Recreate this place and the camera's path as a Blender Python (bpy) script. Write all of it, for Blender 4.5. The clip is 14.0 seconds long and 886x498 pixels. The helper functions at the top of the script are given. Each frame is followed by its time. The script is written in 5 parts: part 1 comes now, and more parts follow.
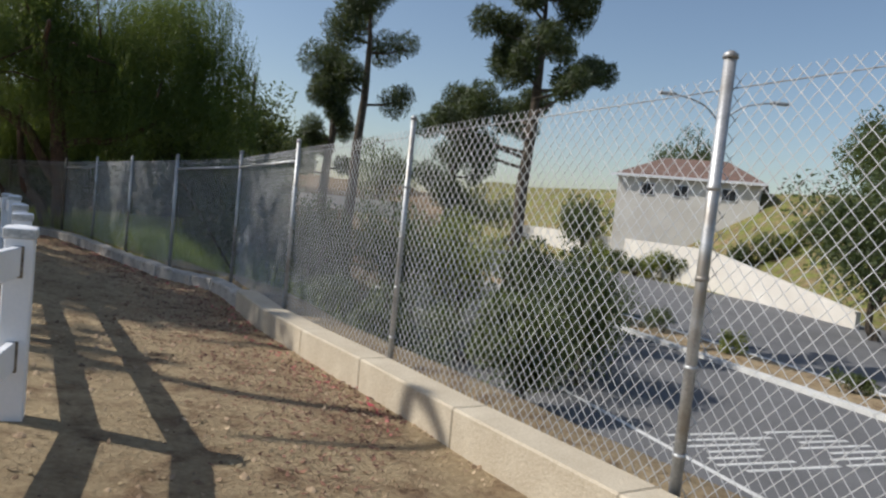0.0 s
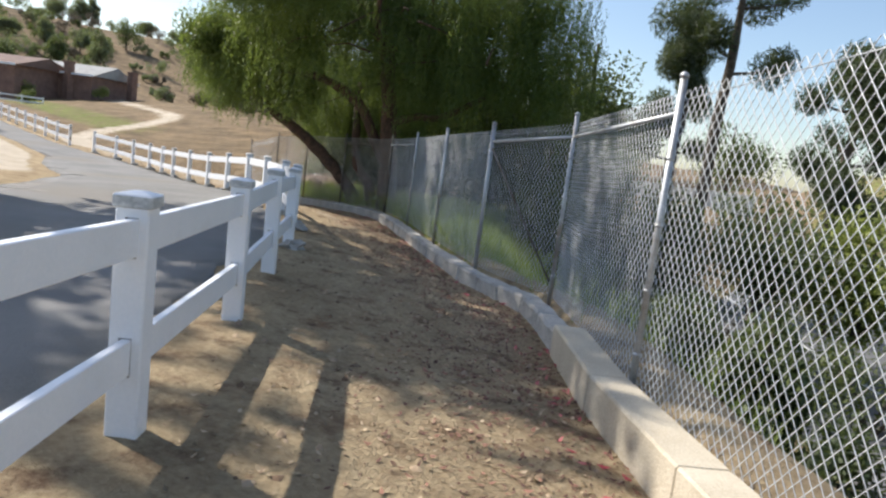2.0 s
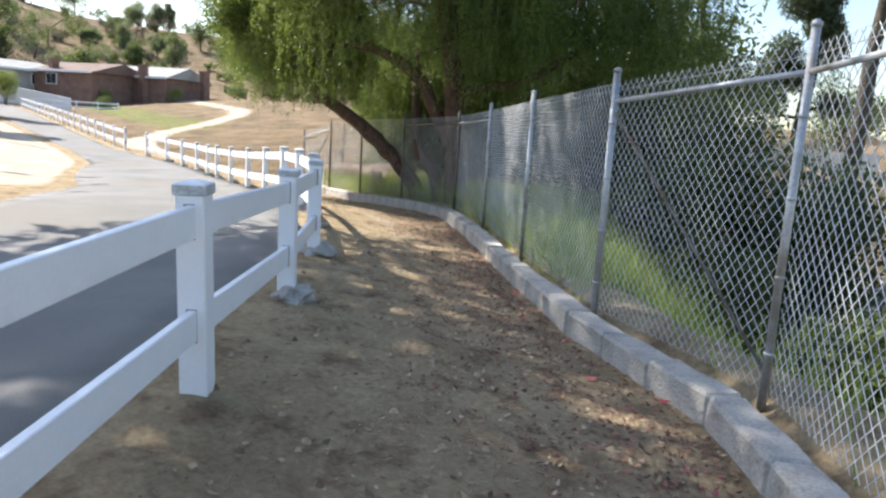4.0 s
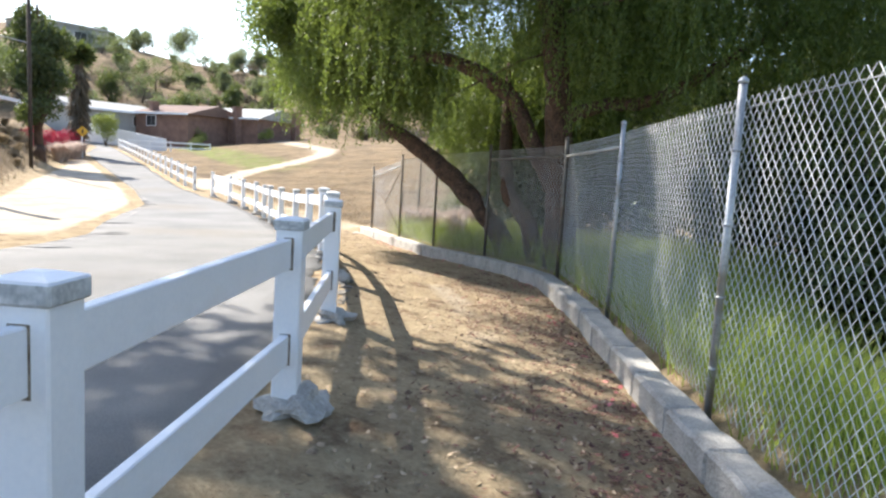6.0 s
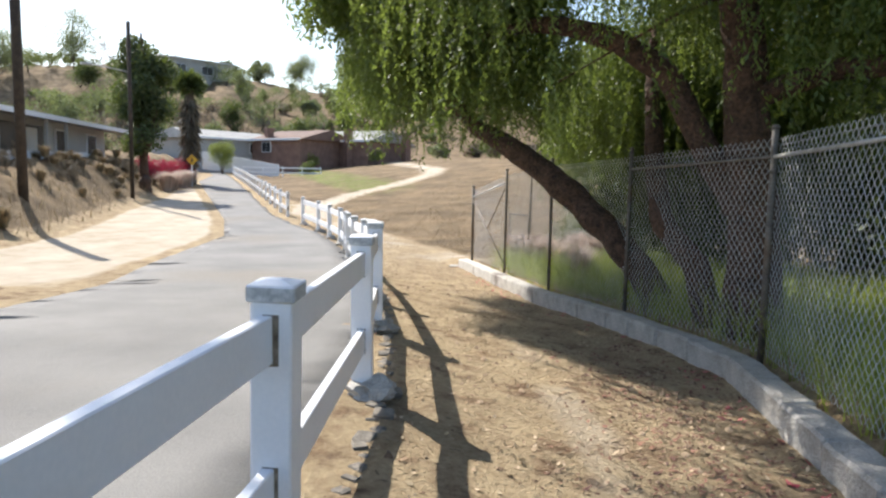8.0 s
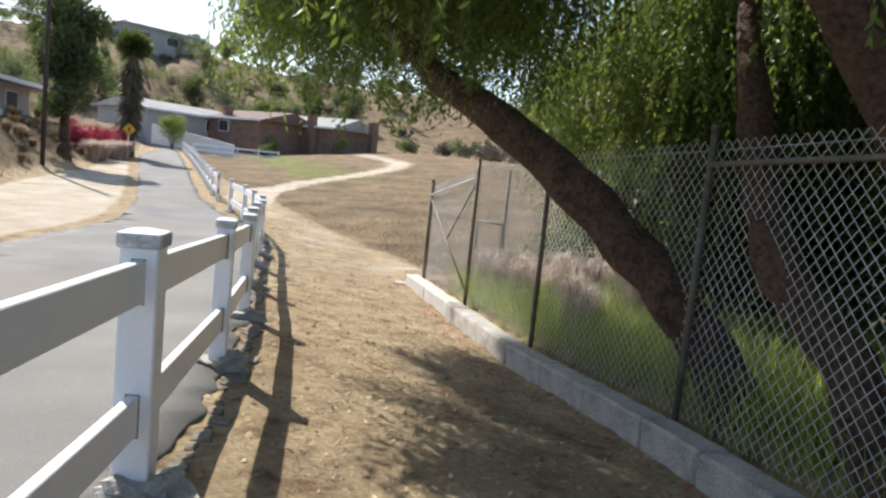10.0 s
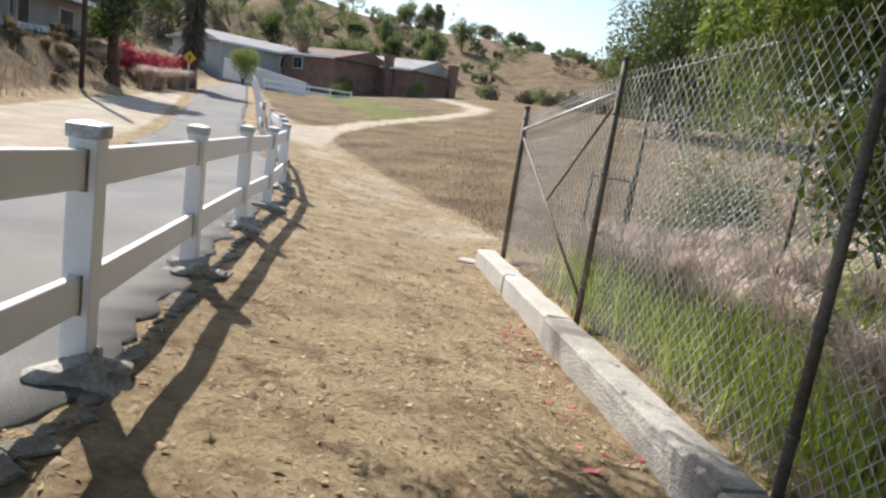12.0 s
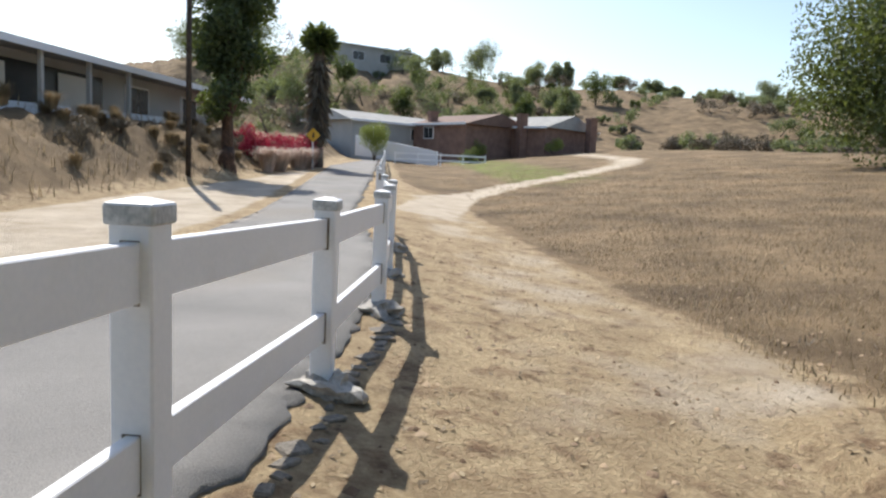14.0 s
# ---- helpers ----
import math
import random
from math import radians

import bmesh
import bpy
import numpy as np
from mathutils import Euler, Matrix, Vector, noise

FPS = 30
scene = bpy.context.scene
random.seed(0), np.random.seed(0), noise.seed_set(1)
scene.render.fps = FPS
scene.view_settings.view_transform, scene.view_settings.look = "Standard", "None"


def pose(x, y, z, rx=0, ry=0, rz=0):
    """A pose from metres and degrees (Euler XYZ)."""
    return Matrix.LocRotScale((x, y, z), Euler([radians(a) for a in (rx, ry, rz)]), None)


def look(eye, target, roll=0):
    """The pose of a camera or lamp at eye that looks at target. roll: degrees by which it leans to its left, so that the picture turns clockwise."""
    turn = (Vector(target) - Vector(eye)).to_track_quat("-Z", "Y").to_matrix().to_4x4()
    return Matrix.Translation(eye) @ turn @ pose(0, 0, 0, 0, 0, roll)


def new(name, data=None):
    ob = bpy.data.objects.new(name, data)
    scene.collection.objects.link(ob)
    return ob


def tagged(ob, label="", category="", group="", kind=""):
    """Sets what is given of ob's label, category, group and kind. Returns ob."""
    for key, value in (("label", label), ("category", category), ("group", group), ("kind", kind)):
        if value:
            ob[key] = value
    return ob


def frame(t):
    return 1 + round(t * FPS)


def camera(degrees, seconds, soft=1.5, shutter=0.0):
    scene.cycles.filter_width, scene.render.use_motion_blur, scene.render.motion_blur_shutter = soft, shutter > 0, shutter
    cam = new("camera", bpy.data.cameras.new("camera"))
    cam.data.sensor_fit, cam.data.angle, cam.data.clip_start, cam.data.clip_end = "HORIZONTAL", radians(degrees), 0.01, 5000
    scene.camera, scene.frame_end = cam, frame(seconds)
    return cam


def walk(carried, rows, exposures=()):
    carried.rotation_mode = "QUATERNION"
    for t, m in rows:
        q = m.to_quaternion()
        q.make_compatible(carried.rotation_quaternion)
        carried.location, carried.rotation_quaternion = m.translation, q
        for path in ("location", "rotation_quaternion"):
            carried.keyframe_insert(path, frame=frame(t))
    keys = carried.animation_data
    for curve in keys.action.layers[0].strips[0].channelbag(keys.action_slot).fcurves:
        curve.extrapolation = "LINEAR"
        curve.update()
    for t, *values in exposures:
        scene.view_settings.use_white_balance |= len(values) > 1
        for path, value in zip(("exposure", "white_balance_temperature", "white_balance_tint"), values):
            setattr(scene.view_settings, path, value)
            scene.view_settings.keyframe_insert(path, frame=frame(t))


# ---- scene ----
cam = camera(65.1, 14.0, soft=2.4)
PATH = [
    (0, (4.392, -4.566, 1.627), (4.282, -2.573, 1.5), 6.0),
    (0.5, (4.249, -3.582, 1.625), (3.832, -1.637, 1.418), 5.1),
    (1, (3.958, -2.69, 1.588), (3.274, -0.848, 1.216), 7.5),
    (1.5, (3.577, -1.868, 1.562), (2.766, -0.059, 1.292), 8.7),
    (2, (3.178, -1.104, 1.52), (2.201, 0.621, 1.251), 7.5),
    (2.5, (2.702, -0.335, 1.502), (1.628, 1.326, 1.203), 5.4),
    (4.8, (0.424, 3.012, 1.467), (-0.837, 4.527, 1.126), 2.7),
    (5, (0.171, 3.298, 1.44), (-1.143, 4.774, 1.131), 2.9),
    (5.5, (-0.475, 4.125, 1.417), (-1.838, 5.553, 1.092), 2.5),
    (6, (-1.103, 4.91, 1.394), (-2.476, 6.343, 1.146), 3.3),
    (6.5, (-1.716, 5.664, 1.38), (-3.064, 7.117, 1.113), 5.8),
    (7, (-2.357, 6.345, 1.354), (-3.806, 7.69, 1.046), 4.0),
    (7.5, (-2.974, 6.925, 1.381), (-4.53, 8.167, 1.196), 3.5),
    (8, (-3.613, 7.461, 1.376), (-5.21, 8.646, 1.164), 1.1),
    (8.5, (-4.244, 8.017, 1.355), (-5.776, 9.288, 1.158), 1.0),
    (9, (-4.921, 8.561, 1.354), (-6.494, 9.784, 1.183), 1.9),
    (9.2, (-5.226, 8.845, 1.357), (-6.757, 10.119, 1.174), 4.6),
    (11.3, (-8.342, 11.415, 0.959), (-9.858, 12.683, 0.656), 5.8),
    (11.5, (-8.66, 11.644, 0.947), (-10.15, 12.925, 0.577), 6.3),
    (12, (-9.623, 12.287, 0.919), (-11.249, 13.391, 0.548), 8.5),
    (12.5, (-10.721, 12.843, 0.858), (-12.53, 13.621, 0.51), 7.8),
    (13, (-11.89, 13.344, 0.797), (-13.785, 13.923, 0.527), 0.2),
    (13.5, (-13.143, 13.858, 0.726), (-14.984, 14.556, 0.371), 3.7),
    (14, (-14.304, 14.377, 0.684), (-16.145, 15.123, 0.453), 2.8),
]
EXPOSURES = [(0.0, -0.2), (0.5, 0.0), (1.0, 0.12), (1.5, 0.36), (2.7, 0.66), (5.0, 1.35), (6.5, 1.2), (8.0, 0.85), (9.0, 0.75), (11.5, 0.55), (14.0, 0.48)]
walk(cam, [(t, look(eye, target, roll)) for t, eye, target, roll in PATH], EXPOSURES)

# ---- world and sun ----
SUN_AZ = Vector((-0.999, -0.035, 0)).normalized()
SUN_EL = radians(43.0)
world = bpy.data.worlds.new("World")
scene.world = world
world.use_nodes = True
wn = world.node_tree
sky = wn.nodes.new("ShaderNodeTexSky")
sky.sky_type = 'NISHITA'
sky.sun_disc = False
sky.sun_elevation = SUN_EL
sky.sun_rotation = math.atan2(SUN_AZ.x, SUN_AZ.y)
sky.dust_density = 1.0
sky.ozone_density = 1.0
sky.air_density = 1.0
wn.nodes["Background"].inputs[1].default_value = 0.13
wn.links.new(sky.outputs[0], wn.nodes["Background"].inputs[0])
sun = new("sun", bpy.data.lights.new("sun", 'SUN'))
sun.data.energy = 4.8
sun.data.angle = radians(0.5)
sun.data.color = (1.0, 0.95, 0.88)
sv = SUN_AZ * math.cos(SUN_EL) + Vector((0, 0, math.sin(SUN_EL)))
sun.matrix_world = look(sv * 50, (0, 0, 0))


# ---- materials ----
def mat(name, c1, c2, scale=4.0, rough=0.85, bump=0.3, fine=40.0, c3=None, metal=0.0, spread=(0.35, 0.65), trans=0.0, island=False, dist=0.02, tint=(0.40, 0.50, 0.08)):
    """Two colours mixed by coarse and fine noise, a third in patches, and a bump; leaves let light through."""
    m = bpy.data.materials.new(name)
    m.use_nodes = True
    nt = m.node_tree
    N, L = nt.nodes.new, nt.links.new
    b = nt.nodes["Principled BSDF"]
    b.inputs["Roughness"].default_value = rough
    b.inputs["Metallic"].default_value = metal
    tc = N("ShaderNodeTexCoord")
    n1, n2 = N("ShaderNodeTexNoise"), N("ShaderNodeTexNoise")
    n1.inputs["Scale"].default_value, n2.inputs["Scale"].default_value = scale, fine
    n1.inputs["Detail"].default_value, n2.inputs["Detail"].default_value = 6, 8
    for n in (n1, n2):
        L(tc.outputs["Object"], n.inputs["Vector"])
    add = N("ShaderNodeMath")
    add.operation = 'MULTIPLY_ADD'
    add.inputs[1].default_value = 0.5
    L(n2.outputs[0], add.inputs[0])
    half = N("ShaderNodeMath")
    half.operation = 'MULTIPLY'
    half.inputs[1].default_value = 0.5
    L(n1.outputs[0], half.inputs[0])
    L(half.outputs[0], add.inputs[2])
    fac = add.outputs[0]
    if island:
        geo = N("ShaderNodeNewGeometry")
        mx = N("ShaderNodeMath")
        mx.operation = 'MULTIPLY_ADD'
        mx.inputs[1].default_value = 0.45
        L(geo.outputs["Random Per Island"], mx.inputs[0])
        sub = N("ShaderNodeMath")
        sub.operation = 'SUBTRACT'
        sub.inputs[1].default_value = 0.22
        L(fac, sub.inputs[0])
        L(sub.outputs[0], mx.inputs[2])
        fac = mx.outputs[0]
    r = N("ShaderNodeValToRGB")
    r.color_ramp.elements[0].position, r.color_ramp.elements[1].position = spread
    r.color_ramp.elements[0].color, r.color_ramp.elements[1].color = (*c1, 1), (*c2, 1)
    L(fac, r.inputs[0])
    col = r.outputs[0]
    if c3:
        n3 = N("ShaderNodeTexNoise")
        n3.inputs["Scale"].default_value = scale * 0.37
        n3.inputs["Detail"].default_value = 5
        L(tc.outputs["Object"], n3.inputs["Vector"])
        r3 = N("ShaderNodeValToRGB")
        r3.color_ramp.elements[0].position, r3.color_ramp.elements[1].position = 0.52, 0.68
        L(n3.outputs[0], r3.inputs[0])
        mix = N("ShaderNodeMix")
        mix.data_type = 'RGBA'
        L(r3.outputs[0], mix.inputs[0])
        L(col, mix.inputs[6])
        mix.inputs[7].default_value = (*c3, 1)
        col = mix.outputs[2]
    L(col, b.inputs["Base Color"])
    if bump:
        bp = N("ShaderNodeBump")
        bp.inputs["Strength"].default_value = bump
        bp.inputs["Distance"].default_value = dist
        L(n2.outputs[0], bp.inputs["Height"])
        L(bp.outputs[0], b.inputs["Normal"])
    if trans:
        tr = N("ShaderNodeBsdfTranslucent")
        bright = N("ShaderNodeMix")
        bright.data_type = 'RGBA'
        bright.inputs[0].default_value = 0.45
        L(col, bright.inputs[6])
        bright.inputs[7].default_value = (*tint, 1)
        L(bright.outputs[2], tr.inputs[0])
        ms = N("ShaderNodeMixShader")
        ms.inputs[0].default_value = trans
        L(b.outputs[0], ms.inputs[1])
        L(tr.outputs[0], ms.inputs[2])
        L(ms.outputs[0], nt.nodes["Material Output"].inputs[0])
    return m


def ground_material():
    """Bare tan soil, dry grass, green grass and pale sandy soil, mixed by the cover painted on the sheet."""
    m = bpy.data.materials.new("soil_and_grass")
    m.use_nodes = True
    nt = m.node_tree
    N, L = nt.nodes.new, nt.links.new
    b = nt.nodes["Principled BSDF"]
    b.inputs["Roughness"].default_value = 0.95
    b.inputs["Specular IOR Level"].default_value = 0.15
    tc = N("ShaderNodeTexCoord")
    cov = N("ShaderNodeVertexColor")
    cov.layer_name = "cover"
    sep = N("ShaderNodeSeparateColor")
    L(cov.outputs[0], sep.inputs[0])

    def noise_ramp(scale, a, c, p=(0.35, 0.68), detail=9.0):
        n, r = N("ShaderNodeTexNoise"), N("ShaderNodeValToRGB")
        n.inputs["Scale"].default_value, n.inputs["Detail"].default_value = scale, detail
        n.inputs["Roughness"].default_value = 0.68
        L(tc.outputs["Object"], n.inputs["Vector"])
        r.color_ramp.elements[0].position, r.color_ramp.elements[1].position = p
        r.color_ramp.elements[0].color, r.color_ramp.elements[1].color = (*a, 1), (*c, 1)
        L(n.outputs[0], r.inputs[0])
        return r.outputs[0], n.outputs[0]

    def blend(f, x, y):
        mx = N("ShaderNodeMix")
        mx.data_type = 'RGBA'
        L(f, mx.inputs[0])
        L(x, mx.inputs[6])
        L(y, mx.inputs[7])
        return mx.outputs[2]

    def edge(chan, scale, amount):
        n = N("ShaderNodeTexNoise")
        n.inputs["Scale"].default_value, n.inputs["Detail"].default_value = scale, 8
        L(tc.outputs["Object"], n.inputs["Vector"])
        a = N("ShaderNodeMath")
        a.operation = 'MULTIPLY_ADD'
        a.inputs[1].default_value = amount
        L(n.outputs[0], a.inputs[0])
        s = N("ShaderNodeMath")
        s.operation = 'SUBTRACT'
        s.inputs[1].default_value = amount * 0.5
        L(chan, s.inputs[0])
        L(s.outputs[0], a.inputs[2])
        r = N("ShaderNodeValToRGB")
        r.color_ramp.elements[0].position, r.color_ramp.elements[1].position = 0.35, 0.65
        L(a.outputs[0], r.inputs[0])
        return r.outputs[0]

    soil, _ = noise_ramp(1.3, (0.30, 0.212, 0.118), (0.57, 0.44, 0.265))
    grit, gn = noise_ramp(26, (0.16, 0.11, 0.065), (0.66, 0.54, 0.36), (0.3, 0.7), 12)
    mixg = N("ShaderNodeMix")
    mixg.data_type = 'RGBA'
    mixg.inputs[0].default_value = 0.38
    L(soil, mixg.inputs[6])
    L(grit, mixg.inputs[7])
    dark, dn = noise_ramp(3.4, (0, 0, 0), (1, 1, 1), (0.50, 0.66), 12)
    humus, _ = noise_ramp(9.0, (0.13, 0.08, 0.05), (0.30, 0.20, 0.12))
    worn = blend(dark, mixg.outputs[2], humus)
    dry, _ = noise_ramp(0.5, (0.115, 0.082, 0.05), (0.30, 0.215, 0.125), (0.34, 0.66), 15)
    green, _ = noise_ramp(3.0, (0.10, 0.13, 0.03), (0.24, 0.27, 0.07))
    pale, _ = noise_ramp(1.1, (0.46, 0.38, 0.28), (0.64, 0.56, 0.45))
    col = blend(edge(sep.outputs[0], 2.2, 0.9), worn, dry)
    col = blend(edge(sep.outputs[1], 1.6, 0.9), col, green)
    col = blend(edge(sep.outputs[2], 0.9, 0.9), col, pale)
    L(col, b.inputs["Base Color"])
    bp = N("ShaderNodeBump")
    bp.inputs["Strength"].default_value = 1.0
    bp.inputs["Distance"].default_value = 0.05
    hs = N("ShaderNodeMath")
    hs.operation = 'MULTIPLY_ADD'
    hs.inputs[1].default_value = 1.6
    L(dn, hs.inputs[0])
    L(gn, hs.inputs[2])
    L(hs.outputs[0], bp.inputs["Height"])
    L(bp.outputs[0], b.inputs["Normal"])
    return m


M_GROUND = ground_material()
M_ASPHALT = mat("worn_asphalt", (0.14, 0.135, 0.13), (0.25, 0.24, 0.225), 0.8, 0.9, 0.5, 120, (0.20, 0.18, 0.155))
M_RUBBLE = mat("dusty_broken_asphalt", (0.13, 0.115, 0.095), (0.28, 0.245, 0.20), 9, 0.95, 0.6, 60)
M_STREET = mat("street_asphalt", (0.11, 0.11, 0.113), (0.17, 0.17, 0.173), 0.5, 0.9, 0.3, 90)
M_VINYL = mat("white_vinyl", (0.80, 0.81, 0.83), (0.87, 0.87, 0.88), 3, 0.4, 0.03, 60, (0.74, 0.72, 0.68))
M_CAP = mat("weathered_cap", (0.30, 0.31, 0.31), (0.66, 0.66, 0.64), 14, 0.6, 0.1, 60)
M_SLOT = mat("grimy_slot_shadow", (0.10, 0.075, 0.05), (0.30, 0.25, 0.19), 20, 0.8, 0.1)
M_FOOT = mat("rough_concrete", (0.30, 0.28, 0.25), (0.52, 0.49, 0.44), 9, 0.95, 0.8, 50)
M_CURB = mat("cream_concrete", (0.44, 0.37, 0.27), (0.60, 0.53, 0.41), 3, 0.9, 0.35, 70, (0.40, 0.33, 0.25))
M_KERBEND = mat("pale_concrete", (0.40, 0.38, 0.34), (0.60, 0.57, 0.52), 3, 0.9, 0.35, 70, (0.33, 0.30, 0.27))
M_BLOCK = mat("grey_concrete_block", (0.30, 0.28, 0.25), (0.55, 0.52, 0.47), 5, 0.95, 0.6, 60, (0.20, 0.17, 0.15))
M_ZINC = mat("galvanised_steel", (0.34, 0.35, 0.36), (0.58, 0.59, 0.60), 9, 0.5, 0.1, 80, (0.30, 0.27, 0.23), metal=0.6)
# rusty steel, its colour darkened further for parts seen against the light
M_BACKLITRUST = mat("rusty_backlit_steel", (0.10, 0.085, 0.07), (0.24, 0.215, 0.19), 9, 0.7, 0.2, 80, (0.13, 0.085, 0.055), metal=0.3)
M_WIRE = mat("galvanised_wire", (0.52, 0.53, 0.54), (0.76, 0.77, 0.78), 6, 0.42, 0, 40, metal=0.3)
M_BARK = mat("pepper_bark", (0.035, 0.022, 0.015), (0.15, 0.085, 0.055), 7, 0.95, 1.0, 28, dist=0.05)
M_GREYBARK = mat("grey_bark", (0.05, 0.04, 0.03), (0.15, 0.12, 0.09), 6, 0.95, 1.0, 24, dist=0.04)
M_PEPPER = mat("pepper_leaf", (0.035, 0.065, 0.014), (0.13, 0.18, 0.045), 0.6, 0.5, 0, 30, trans=0.43, island=True)
M_DARKLEAF = mat("dark_leaf", (0.022, 0.038, 0.014), (0.075, 0.10, 0.035), 0.8, 0.6, 0, 30, trans=0.22, island=True)
M_PINE = mat("pine_needle", (0.02, 0.034, 0.016), (0.065, 0.09, 0.035), 0.9, 0.6, 0, 30, trans=0.15, island=True)
M_SHRUB = mat("shrub_leaf", (0.035, 0.055, 0.02), (0.12, 0.145, 0.05), 0.8, 0.6, 0, 30, trans=0.25, island=True)
# far foliage: distance haze is mixed into this paler grey-green
M_HILLLEAF = mat("hazed_grey_green_leaf", (0.10, 0.115, 0.075), (0.21, 0.225, 0.15), 0.8, 0.7, 0, 30, trans=0.35, island=True)
M_YELLOWLEAF = mat("yellow_green_leaf", (0.10, 0.13, 0.03), (0.26, 0.28, 0.07), 0.8, 0.6, 0, 30, trans=0.35, island=True)
M_SAGE = mat("dry_sage_leaf", (0.075, 0.063, 0.045), (0.20, 0.165, 0.115), 0.8, 0.7, 0, 30, trans=0.15, island=True, tint=(0.25, 0.2, 0.13))
M_BOUGH = mat("magenta_bract", (0.26, 0.015, 0.04), (0.52, 0.04, 0.09), 1.5, 0.6, 0, 30, trans=0.25, island=True, tint=(0.5, 0.04, 0.08))
M_GRASS = mat("green_blade", (0.20, 0.27, 0.05), (0.50, 0.55, 0.13), 1.2, 0.6, 0, 30, trans=0.6, island=True)
M_DRYBLADE = mat("straw_blade", (0.17, 0.125, 0.075), (0.42, 0.33, 0.20), 1.2, 0.8, 0, 30, trans=0.2, island=True, tint=(0.42, 0.33, 0.2))
M_PLUME = mat("pink_buff_plume", (0.42, 0.33, 0.27), (0.76, 0.63, 0.56), 1.5, 0.8, 0, 30, trans=0.3, island=True, tint=(0.76, 0.62, 0.54))
M_LITTER = mat("dead_leaf", (0.20, 0.12, 0.07), (0.58, 0.44, 0.29), 2, 0.9, 0, 30, island=True)
M_REDLITTER = mat("red_brown_leaf", (0.09, 0.04, 0.03), (0.30, 0.15, 0.10), 2, 0.9, 0, 30, island=True)
M_PINKLITTER = mat("fallen_pink_leaf", (0.42, 0.06, 0.08), (0.60, 0.20, 0.18), 2, 0.8, 0, 30, island=True)
M_CLOD = mat("soil_clod", (0.16, 0.10, 0.06), (0.42, 0.31, 0.20), 3, 0.95, 0.4, 40, island=True)
M_STUCCO = mat("cream_stucco", (0.58, 0.54, 0.48), (0.72, 0.69, 0.63), 0.6, 0.9, 0.2, 50)
M_GREYSTUCCO = mat("grey_stucco", (0.33, 0.325, 0.315), (0.45, 0.445, 0.43), 0.6, 0.9, 0.2, 50)
M_ROOF = mat("brown_shingle", (0.12, 0.075, 0.06), (0.22, 0.14, 0.11), 1.2, 0.9, 0.4, 30)
M_GREYROOF = mat("grey_shingle", (0.24, 0.24, 0.23), (0.40, 0.39, 0.37), 1.2, 0.9, 0.4, 30)
M_BRICK = mat("red_brown_brick", (0.15, 0.085, 0.065), (0.28, 0.17, 0.13), 1.5, 0.9, 0.4, 40)
# near-black for window panes, and for the painted shade of the carport recess
M_DARK = mat("dark_glass_recess_shade", (0.02, 0.02, 0.022), (0.05, 0.05, 0.055), 1, 0.25, 0)
M_WHITE = mat("white_paint", (0.70, 0.71, 0.74), (0.82, 0.83, 0.85), 0.5, 0.8, 0.1, 40)
M_WOODPOLE = mat("creosote_pole", (0.03, 0.022, 0.016), (0.09, 0.065, 0.045), 5, 0.9, 0.6, 30)
M_YELLOW = mat("yellow_sign_paint", (0.62, 0.34, 0.02), (0.75, 0.45, 0.04), 3, 0.5, 0)
M_BLACK = mat("black_paint", (0.015, 0.015, 0.015), (0.03, 0.03, 0.03), 3, 0.5, 0)
M_LINE = mat("lane_paint", (0.55, 0.55, 0.53), (0.72, 0.72, 0.70), 2, 0.8, 0.1)


# ---- helpers of this scene ----
def part(name, bm, material, parent=None, label=""):
    """Links a bmesh, or a mesh, as one object, under a thing or a part if one is given."""
    if isinstance(bm, bmesh.types.BMesh):
        me = bpy.data.meshes.new(name)
        bm.to_mesh(me)
        bm.free()
    else:
        me = bm
    if not me.materials:
        me.materials.append(material)
    ob = new(name, me)
    if parent is not None:
        ob.parent = parent
    if label:
        ob["label"] = label
    return ob


def thing(name, label, category, group="", kind=""):
    return tagged(new(name), label, category, group, kind)


def arr_mesh(name, v, f, smooth=False):
    """A mesh from arrays of places and of equal-sized faces."""
    v, f = np.asarray(v, dtype=np.float32), np.asarray(f, dtype=np.int32)
    me = bpy.data.meshes.new(name)
    me.vertices.add(len(v))
    me.vertices.foreach_set("co", v.ravel())
    k = f.shape[1]
    me.loops.add(f.size)
    me.loops.foreach_set("vertex_index", f.ravel())
    me.polygons.add(len(f))
    me.polygons.foreach_set("loop_start", np.arange(0, f.size, k, dtype=np.int32))
    if smooth:
        me.polygons.foreach_set("use_smooth", np.ones(len(f), dtype=bool))
    me.update(calc_edges=True)
    me.validate()
    return me


def box(bm, size, m=Matrix(), bevel=0.0):
    """A box in bm with its middle at m, its edges bevelled."""
    r = bmesh.ops.create_cube(bm, size=1, matrix=m @ Matrix.Diagonal((*size, 1)))
    if bevel:
        es = list({e for v in r["verts"] for e in v.link_edges})
        bmesh.ops.bevel(bm, geom=es, offset=bevel, segments=1, affect='EDGES')


def boxmesh(size, m=Matrix(), bevel=0.0):
    bm = bmesh.new()
    box(bm, size, m, bevel)
    return bm


